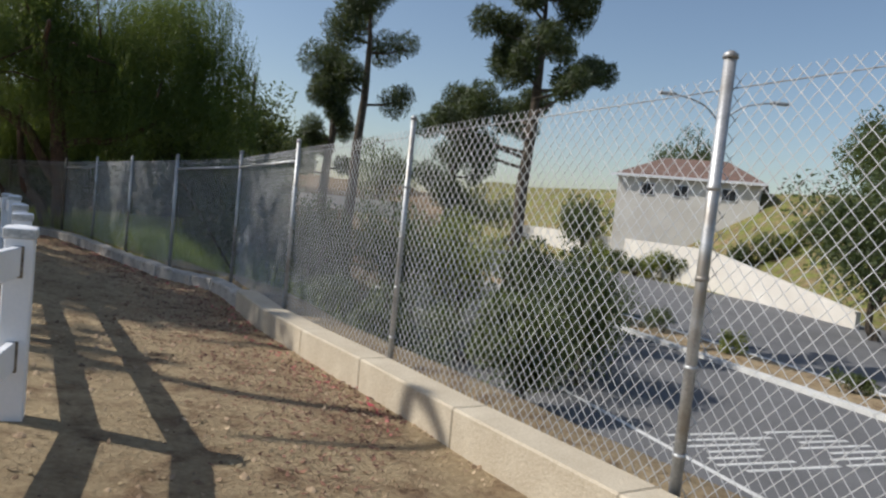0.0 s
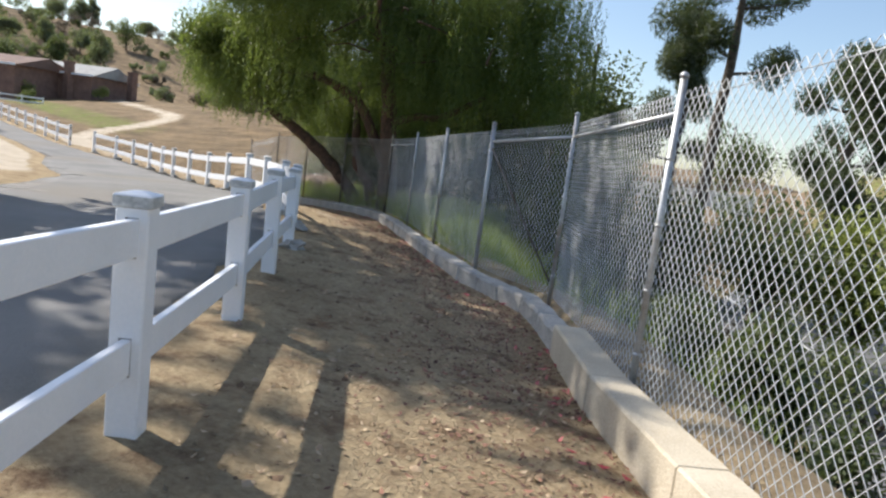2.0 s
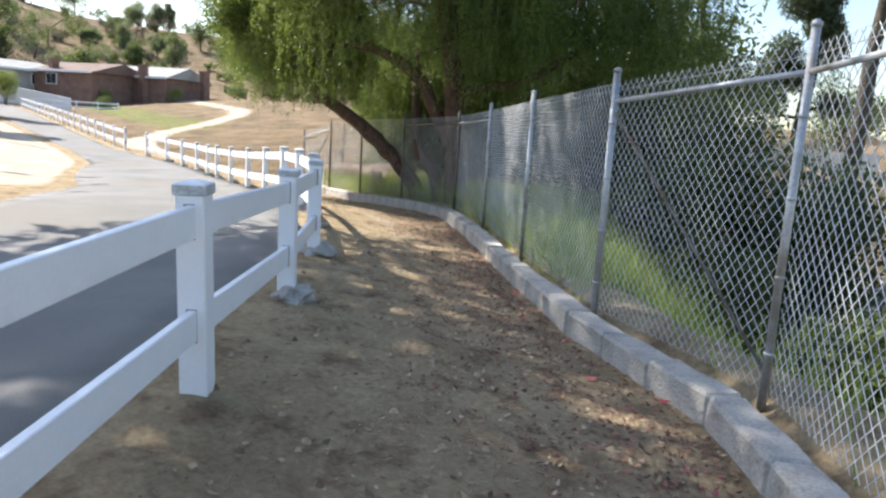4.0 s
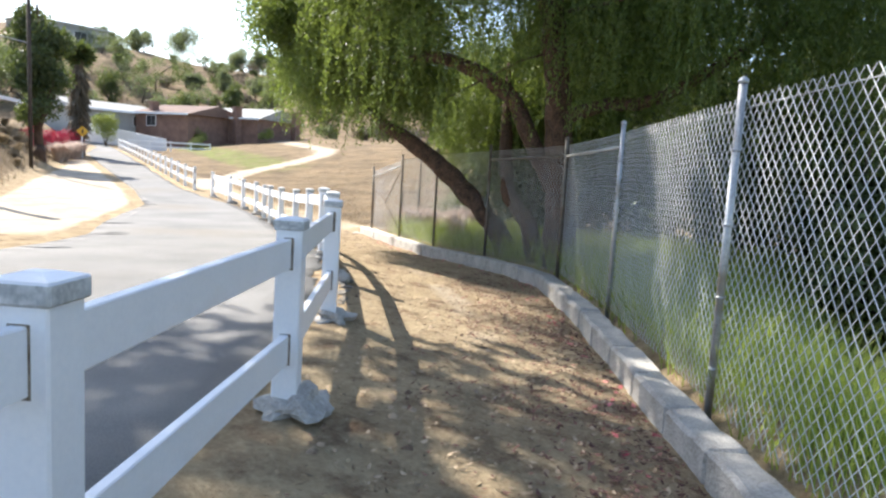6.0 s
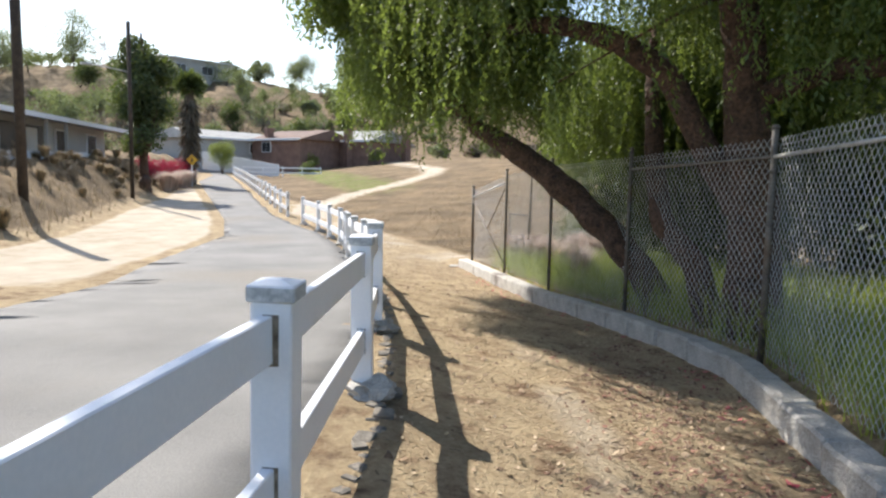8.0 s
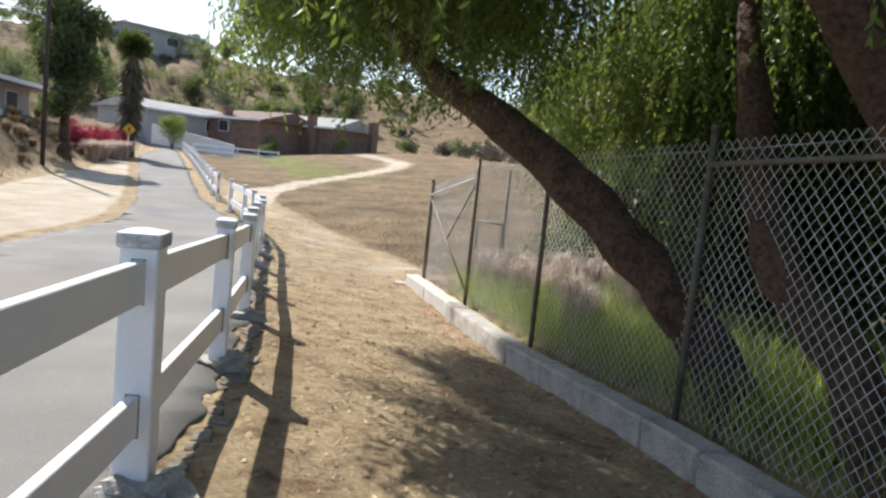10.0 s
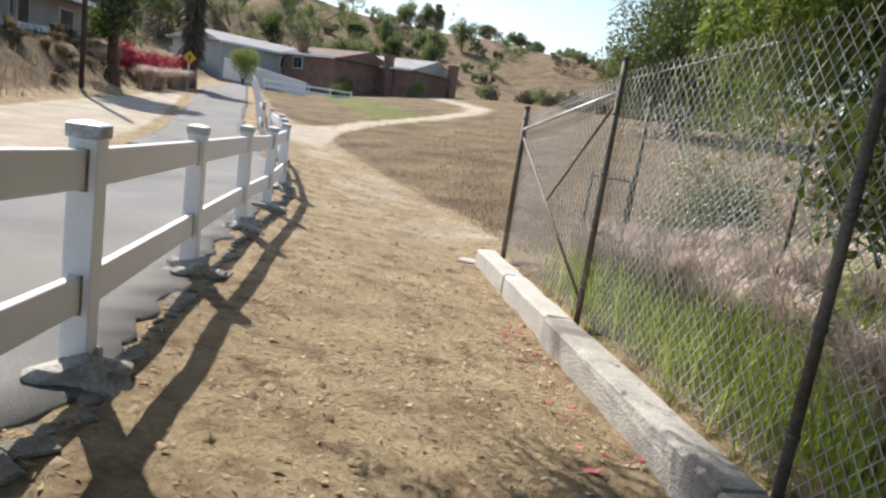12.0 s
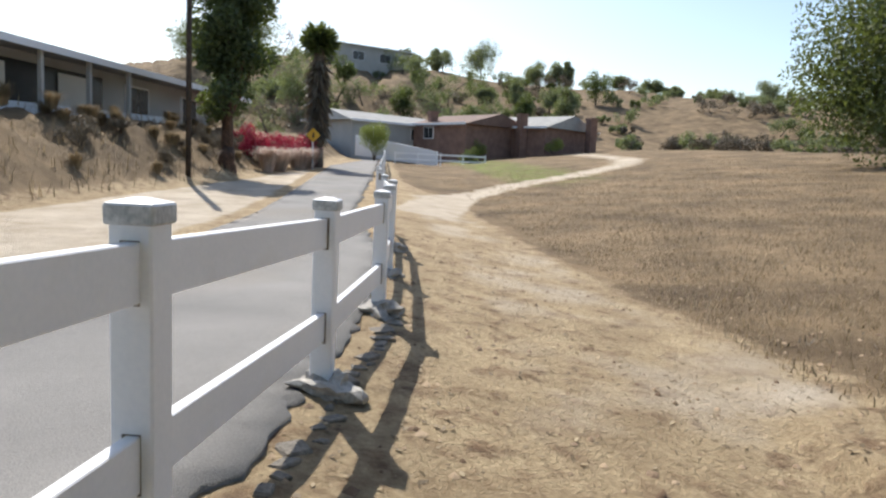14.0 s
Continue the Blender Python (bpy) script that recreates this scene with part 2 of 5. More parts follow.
def tube(bm, pts, radii, sides=10):
    """A tapered tube through places."""
    rings = []
    ref = Vector((0.31, 0.95, 0.05))
    for i, p in enumerate(pts):
        p = Vector(p)
        a, c = Vector(pts[max(0, i - 1)]), Vector(pts[min(len(pts) - 1, i + 1)])
        t = (c - a).normalized()
        u = t.cross(ref)
        if u.length < 0.1:
            u = t.cross(Vector((1, 0, 0)))
        u.normalize()
        w = t.cross(u)
        rings.append([bm.verts.new(p + (u * math.cos(2 * math.pi * k / sides) + w * math.sin(2 * math.pi * k / sides)) * radii[i]) for k in range(sides)])
    for a, c in zip(rings, rings[1:]):
        for k in range(sides):
            f = bm.faces.new((a[k], a[(k + 1) % sides], c[(k + 1) % sides], c[k]))
            f.smooth = True
    bm.faces.new(rings[0][::-1])
    bm.faces.new(rings[-1])


def limb(pts, radii, sides=10, wob=0.0, steps=5, seed=1):
    """A smoothed, slightly knobbly limb."""
    pts = [Vector(p) for p in pts]
    P, R = [], []
    n = len(pts)
    for i in range(n - 1):
        p0, p1, p2, p3 = pts[max(0, i - 1)], pts[i], pts[i + 1], pts[min(n - 1, i + 2)]
        for k in range(steps):
            u = k / steps
            q = 0.5 * ((2 * p1) + (p2 - p0) * u + (2 * p0 - 5 * p1 + 4 * p2 - p3) * u * u + (3 * p1 - p0 - 3 * p2 + p3) * u ** 3)
            P.append(q + Vector((noise.noise(q * 3 + Vector((seed, 0, 0))), noise.noise(q * 3 + Vector((0, seed, 0))), 0)) * wob)
            R.append((radii[i] * (1 - u) + radii[i + 1] * u) * (1 + 0.12 * noise.noise(q * 5)))
    P.append(pts[-1])
    R.append(radii[-1])
    bm = bmesh.new()
    tube(bm, P, R, sides)
    return bm


def leaf_cloud(centres, radii, n, size, rng, droop=0.0, narrow=0.45, squash=1.0):
    """Leaves as small bent quads, thick towards the outside of clumps."""
    centres, radii = np.asarray(centres, float), np.asarray(radii, float)
    w = radii ** 2 / (radii ** 2).sum()
    idx = rng.choice(len(centres), n, p=w)
    d = rng.normal(size=(n, 3))
    d /= np.linalg.norm(d, axis=1)[:, None]
    rr = rng.random(n) ** 0.45
    p = centres[idx] + d * (rr * radii[idx])[:, None] * np.array([1, 1, squash])
    a = rng.normal(size=(n, 3))
    a[:, 2] -= droop
    a /= np.linalg.norm(a, axis=1)[:, None]
    b = np.cross(a, rng.normal(size=(n, 3)))
    b /= np.linalg.norm(b, axis=1)[:, None]
    s = size * (0.6 + 0.8 * rng.random(n))[:, None]
    v = np.stack([p - a * s * 0.5, p + b * s * narrow * 0.5, p + a * s * 0.5, p - b * s * narrow * 0.5], 1).reshape(-1, 3)
    return v, np.arange(4 * n).reshape(-1, 4)


def clumpy(centre, size, k, rng, lo=0.3, hi=0.5):
    """Clump centres and radii filling an uneven egg of the given half sizes."""
    d = rng.normal(size=(k, 3))
    d /= np.linalg.norm(d, axis=1)[:, None]
    c = np.array(centre) + d * (rng.random(k) ** 0.5)[:, None] * np.array(size) * 0.78
    return c, (lo + (hi - lo) * rng.random(k)) * min(size)


# ---- the lie of the land ----
FENCE = np.array([(6.6, -11.0), (3.95, -5.5), (2.98, -3.25), (2.11, -1.25), (0.83, 0.64), (-0.34, 2.29), (-1.40, 3.71), (-2.68, 5.35), (-3.98, 6.83), (-5.61, 8.3), (-7.3, 9.59), (-8.91, 10.65), (-10.7, 11.66), (-12.49, 12.6), (-14.27, 13.43), (-16.13, 14.33), (-17.73, 15.13), (-19.52, 15.96), (-21.4, 16.62), (-23.5, 17.3), (-26.0, 17.95), (-31.3, 19.4), (-40.2, 22.2), (-52.8, 26.1), (-69.1, 31.0), (-110.0, 43.0)])
FENCE_Z = np.array([0.75, 0.5, 0.41, 0.33, 0.25, 0.21, 0.215, 0.145, 0.11, 0.075, 0.03, -0.02, -0.14, -0.26, -0.335, -0.40, -0.465, -0.485, -0.49, -0.48, -0.45, -0.32, -0.02, 0.42, 0.95, 1.7])
CURB = np.array([(8.4, -6.3), (5.25, -1.35), (3.62, 1.05), (2.05, 3.28), (1.35, 4.45), (0.47, 5.72), (-1.0, 6.95), (-2.76, 8.74), (-4.75, 10.9), (-6.62, 12.74), (-8.8, 13.8), (-10.92, 14.68), (-13.18, 15.82), (-15.8, 17.08)])
BANKFOOT = np.array([(3.0, -22.0), (-6.0, -9.0), (-14.0, 2.0), (-18.5, 6.5), (-22.3, 8.7), (-25.9, 10.6), (-34.1, 13.9), (-41.0, 17.2), (-54.5, 22.0), (-70.0, 28.0), (-110.0, 40.0)])
ROADLEFT = np.array([(4.0, -12.5), (-1.0, -4.5), (-5.5, 1.2), (-9.5, 5.9), (-12.0, 8.0), (-14.2, 9.4), (-16.9, 10.6), (-19.8, 12.1), (-23.2, 14.2), (-28.7, 16.1), (-35.1, 17.9), (-56.5, 23.8), (-69.0, 29.0), (-110.0, 41.0)])


def along(line, p):
    """For places p: signed distance from the line (to its right as it runs is positive), and the run along it as a piece number."""
    p = np.atleast_2d(np.asarray(p, float))
    best = np.full(len(p), 1e18)
    sd, run = np.zeros(len(p)), np.zeros(len(p))
    for i in range(len(line) - 1):
        a, b = line[i], line[i + 1]
        ab = b - a
        u = np.clip(((p - a) @ ab) / (ab @ ab), 0, 1)
        q = p - (a + u[:, None] * ab)
        dd = (q ** 2).sum(1)
        m = dd < best
        best[m] = dd[m]
        side = np.sign(q[:, 0] * ab[1] - q[:, 1] * ab[0])
        sd[m] = (np.sqrt(dd) * np.where(side == 0, 1, side))[m]
        run[m] = (i + u)[m]
    return sd, run


def smooth(a, b, x):
    t = np.clip((np.asarray(x, float) - a) / (b - a), 0, 1)
    return t * t * (3 - 2 * t)


def wave(x, y, s, seed=0.0):
    """A cheap, uneven ripple between about -1 and 1."""
    return (np.sin(x * s + 1.3 * np.sin(y * s * 0.7 + seed)) + np.sin(y * s * 1.13 + 1.7 * np.sin(x * s * 0.61 + 2 * seed)) + 0.6 * np.sin((x + y) * s * 2.1 + seed * 3)) / 2.6


def ground_z(p, ripple=1.0):
    p = np.atleast_2d(np.asarray(p, float))
    x, y = p[:, 0], p[:, 1]
    d, run = along(FENCE, p)
    z = np.interp(run, np.arange(len(FENCE)), FENCE_Z)
    base = z.copy()
    z = z - 0.105 * np.clip(d, 0, 2.3)
    c, crun = along(CURB, p)
    near = smooth(-14.8, -18.5, x)          # 1 where the chain-link is over
    # the far side of the kerb
    z = z + (1 - near) * 0.2 * smooth(0.05, 0.3, c)
    low = smooth(0.5, 3.7, c) * smooth(-5.0, 0.5, x)
    z = z * (1 - low) + low * -2.45
    # the meadow climbs away from the path
    z = z + near * 0.115 * np.clip(d - 3.4, 0, 22) + (1 - near) * (1 - smooth(-9, -3, x)) * 0.02 * np.clip(c - 3, 0, 30)
    # the bank on the other side of the road
    b, _ = along(BANKFOOT, p)
    rough = 0.26 * wave(x, y, 1.7) + 0.14 * wave(x, y, 4.3, 2.0) + 0.06 * wave(x, y, 9.3, 1.0)
    z = z + smooth(0, -3.6, b) * (1.75 + rough)
    # the hills
    dx, dy = -14.0 - x, y - 14.0
    r = np.hypot(dx, dy)
    phi = np.degrees(np.arctan2(dy, dx))
    top = np.interp(phi, [-75, -45, -10, 0, 13, 23, 31, 40, 48, 60, 75], [3, 8, 12, 18, 24.5, 18.5, 17.5, 16.5, 16, 12, 4])
    z = z + (top - 2) * smooth(88, 165, r) * (1 + 0.09 * wave(x, y, 0.06)) + 1.0 * wave(x, y, 0.11, 1.0) * smooth(80, 130, r)
    # the slope beyond the street
    z = z + 8.0 * smooth(33.5, 46, x * 0.92 + y * 0.39 - 3) * smooth(-8, 5, x) * (1 - smooth(180, 400, r))
    # ruts and lumps
    z = z + ripple * (0.014 * wave(x, y, 3.1) + 0.010 * wave(x, y, 8.0, 1.0) + 0.006 * wave(x, y, 17.0, 2.0)) * smooth(26, 14, r)
    return z


def gz(x, y):
    return float(ground_z([(x, y)])[0])


def axis(a, b, step, far):
    core = list(np.arange(a, b, step))
    out, s, v = [], step, b
    while v < far:
        out.append(v)
        s *= 1.05
        v += s
    inn, s, v = [], step, a - step
    while v > -far:
        inn.append(v)
        s *= 1.05
        v -= s
    return np.array(inn[::-1] + core + out)


def build_ground():
    gx, gy = axis(-26, 7.5, 0.14, 2200), axis(-6, 22, 0.14, 2200)
    X, Y = np.meshgrid(gx, gy)
    p = np.stack([X.ravel(), Y.ravel()], 1)
    z = ground_z(p)
    fd, rd = along(FENCE, p)[0], along(ROADLEFT, p)[0]
    z = z - 0.06 * smooth(0.15, 0.6, rd) * smooth(-0.45, -0.85, fd)   # the bed of the lane
    nx, ny = len(gx), len(gy)
    i = np.arange(nx * ny).reshape(ny, nx)
    f = np.stack([i[:-1, :-1], i[:-1, 1:], i[1:, 1:], i[1:, :-1]], -1).reshape(-1, 4)
    me = arr_mesh("ground", np.column_stack([p, z]), f, True)
    d, _ = along(FENCE, p)
    c, _ = along(CURB, p)
    b, _ = along(BANKFOOT, p)
    rl, _ = along(ROADLEFT, p)
    x, y = p[:, 0], p[:, 1]
    r = np.hypot(x + 14, y - 14)
    past = smooth(-15.2, -17.5, x)
    edge_d = np.interp(x, [-110, -60, -44, -39, -32, -21, -18.7, -15], [0.6, 0.6, 0.8, 1.5, 2.6, 2.8, 3.3, 3.6])
    dry = past * smooth(-0.4, 0.5, d - edge_d)
    # the footpath worn across the meadow
    trail = np.array([(-31.0, 20.5), (-37.3, 24.2), (-41.4, 28.6), (-43.5, 32.7), (-48.2, 39.0), (-54.0, 44.0), (-61.8, 46.9), (-78.0, 54.0), (-96.0, 61.0)])
    t, _ = along(trail, p)
    tr = 1 - smooth(0.45, 1.1, np.abs(t))
    dry = np.maximum(dry, smooth(60, 80, r)) * (1 - tr)
    dry = np.maximum(dry, 1.0 * smooth(-0.3, -1.2, b))
    dry = np.maximum(dry, smooth(0.4, 1.2, c) * (1 - past) * 0.6)
    green = smooth(0.25, 0.9, c) * (1 - 0.7 * smooth(-1.8, -0.6, x)) * (1 - smooth(5, 8, c)) * (1 - smooth(-13.5, -15.5, x)) + 0.55 * smooth(30, 46, -x) * smooth(5, 6, d) * (1 - smooth(9, 13, d)) + 0.5 * smooth(4, 8, c) * smooth(-6, 2, x) * (1 - smooth(300, 500, r))
    pale = smooth(0.1, 0.8, -rl) * smooth(-0.2, 0.6, b) * smooth(-13, -17, x) * (1 - smooth(40, 60, -x)) + 0.8 * tr * past + 0.42 * past * (1 - dry) * smooth(0.4, 1.2, d) + 0.4 * (1 - smooth(0.05, 0.5, np.abs(d - 1.4 + 0.15 * wave(x, y, 0.9)))) * smooth(-3, -6, x) * (1 - smooth(-12, -15, x))
    col = np.column_stack([np.clip(dry, 0, 1), np.clip(green, 0, 1), np.clip(pale, 0, 1), np.ones(len(p))])
    a = me.color_attributes.new("cover", 'FLOAT_COLOR', 'POINT')
    a.data.foreach_set("color", col.astype(np.float32).ravel())
    tagged(part("ground", me, M_GROUND), "tan bare soil with dry grass and weeds", "ground", kind="structure")


build_ground()


def strip(left, right, lift, thick, n):
    """A slab between two lines of places, on the lie of the land."""
    v, f = [], []
    m = len(left)
    rows = []
    for a, b in zip(left, right):
        a, b = np.array(a), np.array(b)
        rows.append([a + (b - a) * k / n for k in range(n + 1)])
    top = np.array(rows).reshape(-1, 2)
    z = ground_z(top, 0.0) + lift
    v = np.vstack([np.column_stack([top, z]), np.column_stack([top, z - thick])])
    i = np.arange(m * (n + 1)).reshape(m, n + 1)
    o = m * (n + 1)
    f = [(i[a, k], i[a, k + 1], i[a + 1, k + 1], i[a + 1, k]) for a in range(m - 1) for k in range(n)]
    f += [(i[a, n], i[a, n] + o, i[a + 1, n] + o, i[a + 1, n]) for a in range(m - 1)]
    f += [(i[a + 1, 0], i[a + 1, 0] + o, i[a, 0] + o, i[a, 0]) for a in range(m - 1)]
    return v, f


def resample(line, step):
    out = []
    for a, b in zip(line[:-1], line[1:]):
        k = max(1, int(np.hypot(*(b - a)) / step))
        out += [a + (b - a) * j / k for j in range(k)]
    return np.array(out + [line[-1]])


def build_road():
    rng = np.random.default_rng(4)
    R = resample(FENCE, 0.12)
    R = R[(R[:, 0] > -90)]
    t = np.gradient(R, axis=0)
    t /= np.linalg.norm(t, axis=1)[:, None]
    nrm = np.column_stack([t[:, 1], -t[:, 0]])
    off = np.interp(R[:, 0], [-30, -22, -10, -7, 0, 5], [-0.5, -0.1, 0.06, -0.15, -0.45, -0.5])
    jag = 0.025 * np.sin(np.arange(len(R)) * 0.45) + rng.normal(0, 0.028, len(R)) + 0.02 * np.sign(np.sin(np.arange(len(R)) * 0.9 + 2 * np.sin(np.arange(len(R)) * 0.31))) * (R[:, 0] < -5) + 0.05 * np.sin(np.arange(len(R)) * 0.113) * np.sin(np.arange(len(R)) * 0.041)
    right = R + nrm * (off + jag)[:, None]
    left = []
    dense = resample(ROADLEFT, 0.2)
    for q in R:
        left.append(dense[np.argmin(((dense - q) ** 2).sum(1))])
    left = np.array(left) + rng.normal(0, 0.01, (len(R), 2))
    v, f = strip(left, right, 0.02, 0.05, 10)
    tagged(part("road", arr_mesh("road", v, f, False), M_ASPHALT), "worn grey asphalt lane with a crumbling edge", "road", kind="structure")


build_road()


def asphalt_chunks():
    """Broken pieces of asphalt lying along the crumbled edge of the lane."""
    rng = random.Random(31)
    R = resample(FENCE, 0.13)
    R = R[(R[:, 0] < -6.0) & (R[:, 0] > -20.0)]
    for i in range(1, len(R) - 1):
        t = (R[i + 1] - R[i - 1]) / np.hypot(*(R[i + 1] - R[i - 1]))
        o = 0.1 + rng.uniform(0.0, 0.13) * rng.random()
        x, y = R[i][0] + t[1] * o, R[i][1] - t[0] * o
        k = 0.35 + 0.65 * rng.random() ** 2
        bm = boxmesh((0.17 * k, 0.13 * k, 0.02 + 0.02 * k), Matrix(), 0.007)
        for v in bm.verts:
            v.co += Vector((noise.noise(v.co * 20 + Vector((i, 0, 0))), noise.noise(v.co * 20 + Vector((0, i, 0))), 0)) * 0.03
        ob = tagged(part("asphalt_chunk", bm, M_RUBBLE), "broken grey asphalt chunk at the lane's edge", "rubble", "crumbled lane edge")
        ob.matrix_basis = pose(x, y, gz(x, y) - 0.002, rng.uniform(-5, 5), rng.uniform(-5, 5), rng.uniform(0, 180))


asphalt_chunks()


# ---- the white rail fences ----
def cap_mesh():
    bm = bmesh.new()
    box(bm, (0.148, 0.148, 0.052), pose(0, 0, 0.026), 0.006)
    r = bmesh.ops.create_cone(bm, cap_ends=True, segments=4, radius1=0.1, radius2=0.03, depth=0.012, matrix=pose(0, 0, 0.0575, 0, 0, 45))
    me = bpy.data.meshes.new("cap")
    bm.to_mesh(me)
    bm.free()
    me.materials.append(M_CAP)
    me.materials.append(M_VINYL)
    for p in me.polygons:
        if p.center.z > 0.045:
            p.material_index = 1
    return me


CAP = cap_mesh()
POST = None


def footing(rng):
    bm = bmesh.new()
    bmesh.ops.create_icosphere(bm, subdivisions=3, radius=1)
    s = rng.random() * 50
    for v in bm.verts:
        k = 1 + 0.8 * noise.noise(v.co * 1.6 + Vector((s, 0, 0))) + 0.12 * noise.noise(v.co * 5 + Vector((s, 0, 0)))
        v.co = Vector((v.co.x * 0.165 * k, v.co.y * 0.145 * k, max(-0.06, v.co.z * 0.085 * k)))
    me = bpy.data.meshes.new("footing")
    bm.to_mesh(me)
    bm.free()
    return me


def rail_fence(points, name_label, start_foot):
    rng = random.Random(7)
    fence = thing("rail_fence", name_label, "fence")
    pm = bpy.data.meshes.new("post")
    bm = boxmesh((0.127, 0.127, 1.02), pose(0, 0, 0.41), 0.006)
    bm.to_mesh(pm)
    bm.free()
    pm.materials.append(M_VINYL)
    slim = bpy.data.meshes.new("post")
    bm = boxmesh((0.108, 0.108, 1.02), pose(0, 0, 0.41), 0.006)
    bm.to_mesh(slim)
    bm.free()
    slim.materials.append(M_VINYL)
    zs = [float(np.interp(along(FENCE, [p])[1][0], np.arange(len(FENCE)), FENCE_Z)) for p in points]
    for i, p in enumerate(points):
        a, b = points[max(0, i - 1)], points[min(len(points) - 1, i + 1)]
        ang = math.degrees(math.atan2(b[1] - a[1], b[0] - a[0]))
        lean = rng.uniform(-0.8, 0.8)
        k = 0.85 if p[0] < -10 else 1.0
        po = part("post", slim if k < 1 else pm, M_VINYL, fence)
        po.matrix_basis = pose(p[0], p[1], zs[i], lean, rng.uniform(-0.8, 0.8), ang)
        c = part("cap", CAP, M_CAP, po, "grey weathered cap")
        c.matrix_basis = pose(0, 0, 0.915) @ Matrix.Diagonal((k, k, 1, 1))
        # dark trim around each rail end: shadow gap and grime in its colour
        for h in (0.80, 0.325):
            s = part("slot_shadow_trim", boxmesh((0.131 * k, 0.05, 0.158), pose(0, 0, h), 0.002), M_SLOT, po)
        if i >= start_foot:
            fo = part("footing", footing(rng), M_FOOT, fence, "rough concrete footing")
            fo.matrix_basis = pose(p[0] + 0.06, p[1] + 0.02, gz(p[0], p[1]) + 0.008, 0, 0, rng.uniform(0, 360))
        if i + 1 < len(points):
            q = points[i + 1]
            ln = math.hypot(q[0] - p[0], q[1] - p[1])
            for h in (0.80, 0.325):
                A, B = Vector((p[0], p[1], zs[i] + h)), Vector((q[0], q[1], zs[i + 1] + h))
                d = (B - A)
                m = Matrix.Translation((A + B) / 2) @ Matrix.Rotation(math.atan2(d.y, d.x), 4, 'Z') @ Matrix.Rotation(-math.asin(d.z / d.length), 4, 'Y')
                bm = boxmesh((ln, 0.04, 0.148), Matrix(), 0.004)
                part("rail", bm, M_VINYL, fence).matrix_basis = m
    return fence


rail_fence([tuple(p) for p in FENCE[1:21]], "white vinyl two-rail fence beside the asphalt lane", 6)
far = resample(np.array([(-29.3, 18.85), (-31.3, 19.4), (-40.2, 22.2), (-52.8, 26.1), (-69.1, 31.0)]), 2.0)
rail_fence([tuple(p) for p in far], "white vinyl two-rail fence running up the lane", 999)


# ---- kerb wall and chain-link fence ----
def kerb_top(p):
    _, run = along(FENCE, [p])
    return float(np.interp(run[0], np.arange(len(FENCE)), FENCE_Z)) + 0.02


def build_kerb():
    rng = random.Random(3)
    kerb = thing("kerb_wall", "low concrete kerb wall under the chain-link fence", "wall", kind="structure")
    line = np.vstack([resample(CURB[:5], 1.15)[:-1], resample(CURB[4:12], 0.6)[:-1], resample(CURB[11:], 1.3)])
    for i in range(len(line) - 1):
        a, b = Vector((*line[i], 0)), Vector((*line[i + 1], 0))
        d = (b - a)
        ln = d.length
        old = line[i][0] < 1.4
        end = line[i][0] < -11.5
        top0 = kerb_top(line[i])
        top1 = kerb_top(line[i + 1])
        if old:
            top0 -= 0.07
            top1 -= 0.07
        h = 0.42
        wd = 0.27 if not old else 0.22
        jit = 0.0 if (not old or end) else rng.uniform(-0.008, 0.008)
        m = Matrix.Translation(((a + b) / 2) + Vector((0, 0, (top0 + top1) / 2 - h / 2 + jit))) @ Matrix.Rotation(math.atan2(d.y, d.x) + (rng.uniform(-0.014, 0.014) if old and not end else 0), 4, 'Z') @ Matrix.Rotation(-math.atan2(top1 - top0, ln), 4, 'Y')
        bm = bmesh.new()
        box(bm, (ln + (0.0 if not old else -0.005), wd, h), Matrix(), 0.012 if not old else 0.02)
        if old:
            bmesh.ops.subdivide_edges(bm, edges=[e for e in bm.edges if e.calc_length() > 0.3], cuts=3)
            for v in bm.verts:
                v.co += Vector((0, noise.noise(v.co * 5 + a * 3), noise.noise(v.co * 4 + a * 2 + Vector((9, 0, 0))))) * 0.018
        part("kerb_block", bm, M_CURB if not old else (M_KERBEND if end else M_BLOCK), kerb).matrix_basis = m


build_kerb()
bm = boxmesh((0.3, 0.17, 0.035), Matrix(), 0.012)
slab = tagged(part("concrete_slab", bm, M_KERBEND), "pale flat slab of concrete beside the kerb end", "slab")
slab.matrix_basis = pose(-15.95, 17.0, gz(-15.95, 17.0) + 0.015, 3, -2, 35)

CPOSTS = [(6.95, -3.75), (5.42, -1.3), (3.73, 1.13), (2.18, 3.35), (0.62, 5.84), (-0.91, 7.03), (-2.66, 8.85), (-4.63, 11.03), (-6.52, 12.87), (-8.75, 13.92), (-10.86, 14.8), (-13.13, 15.94), (-15.47, 17.06)]
CTOPS = [2.5, 2.42, 2.29, 2.17, 2.09, 1.98, 1.92, 1.86, 1.79, 1.70, 1.62, 1.48, 1.13]


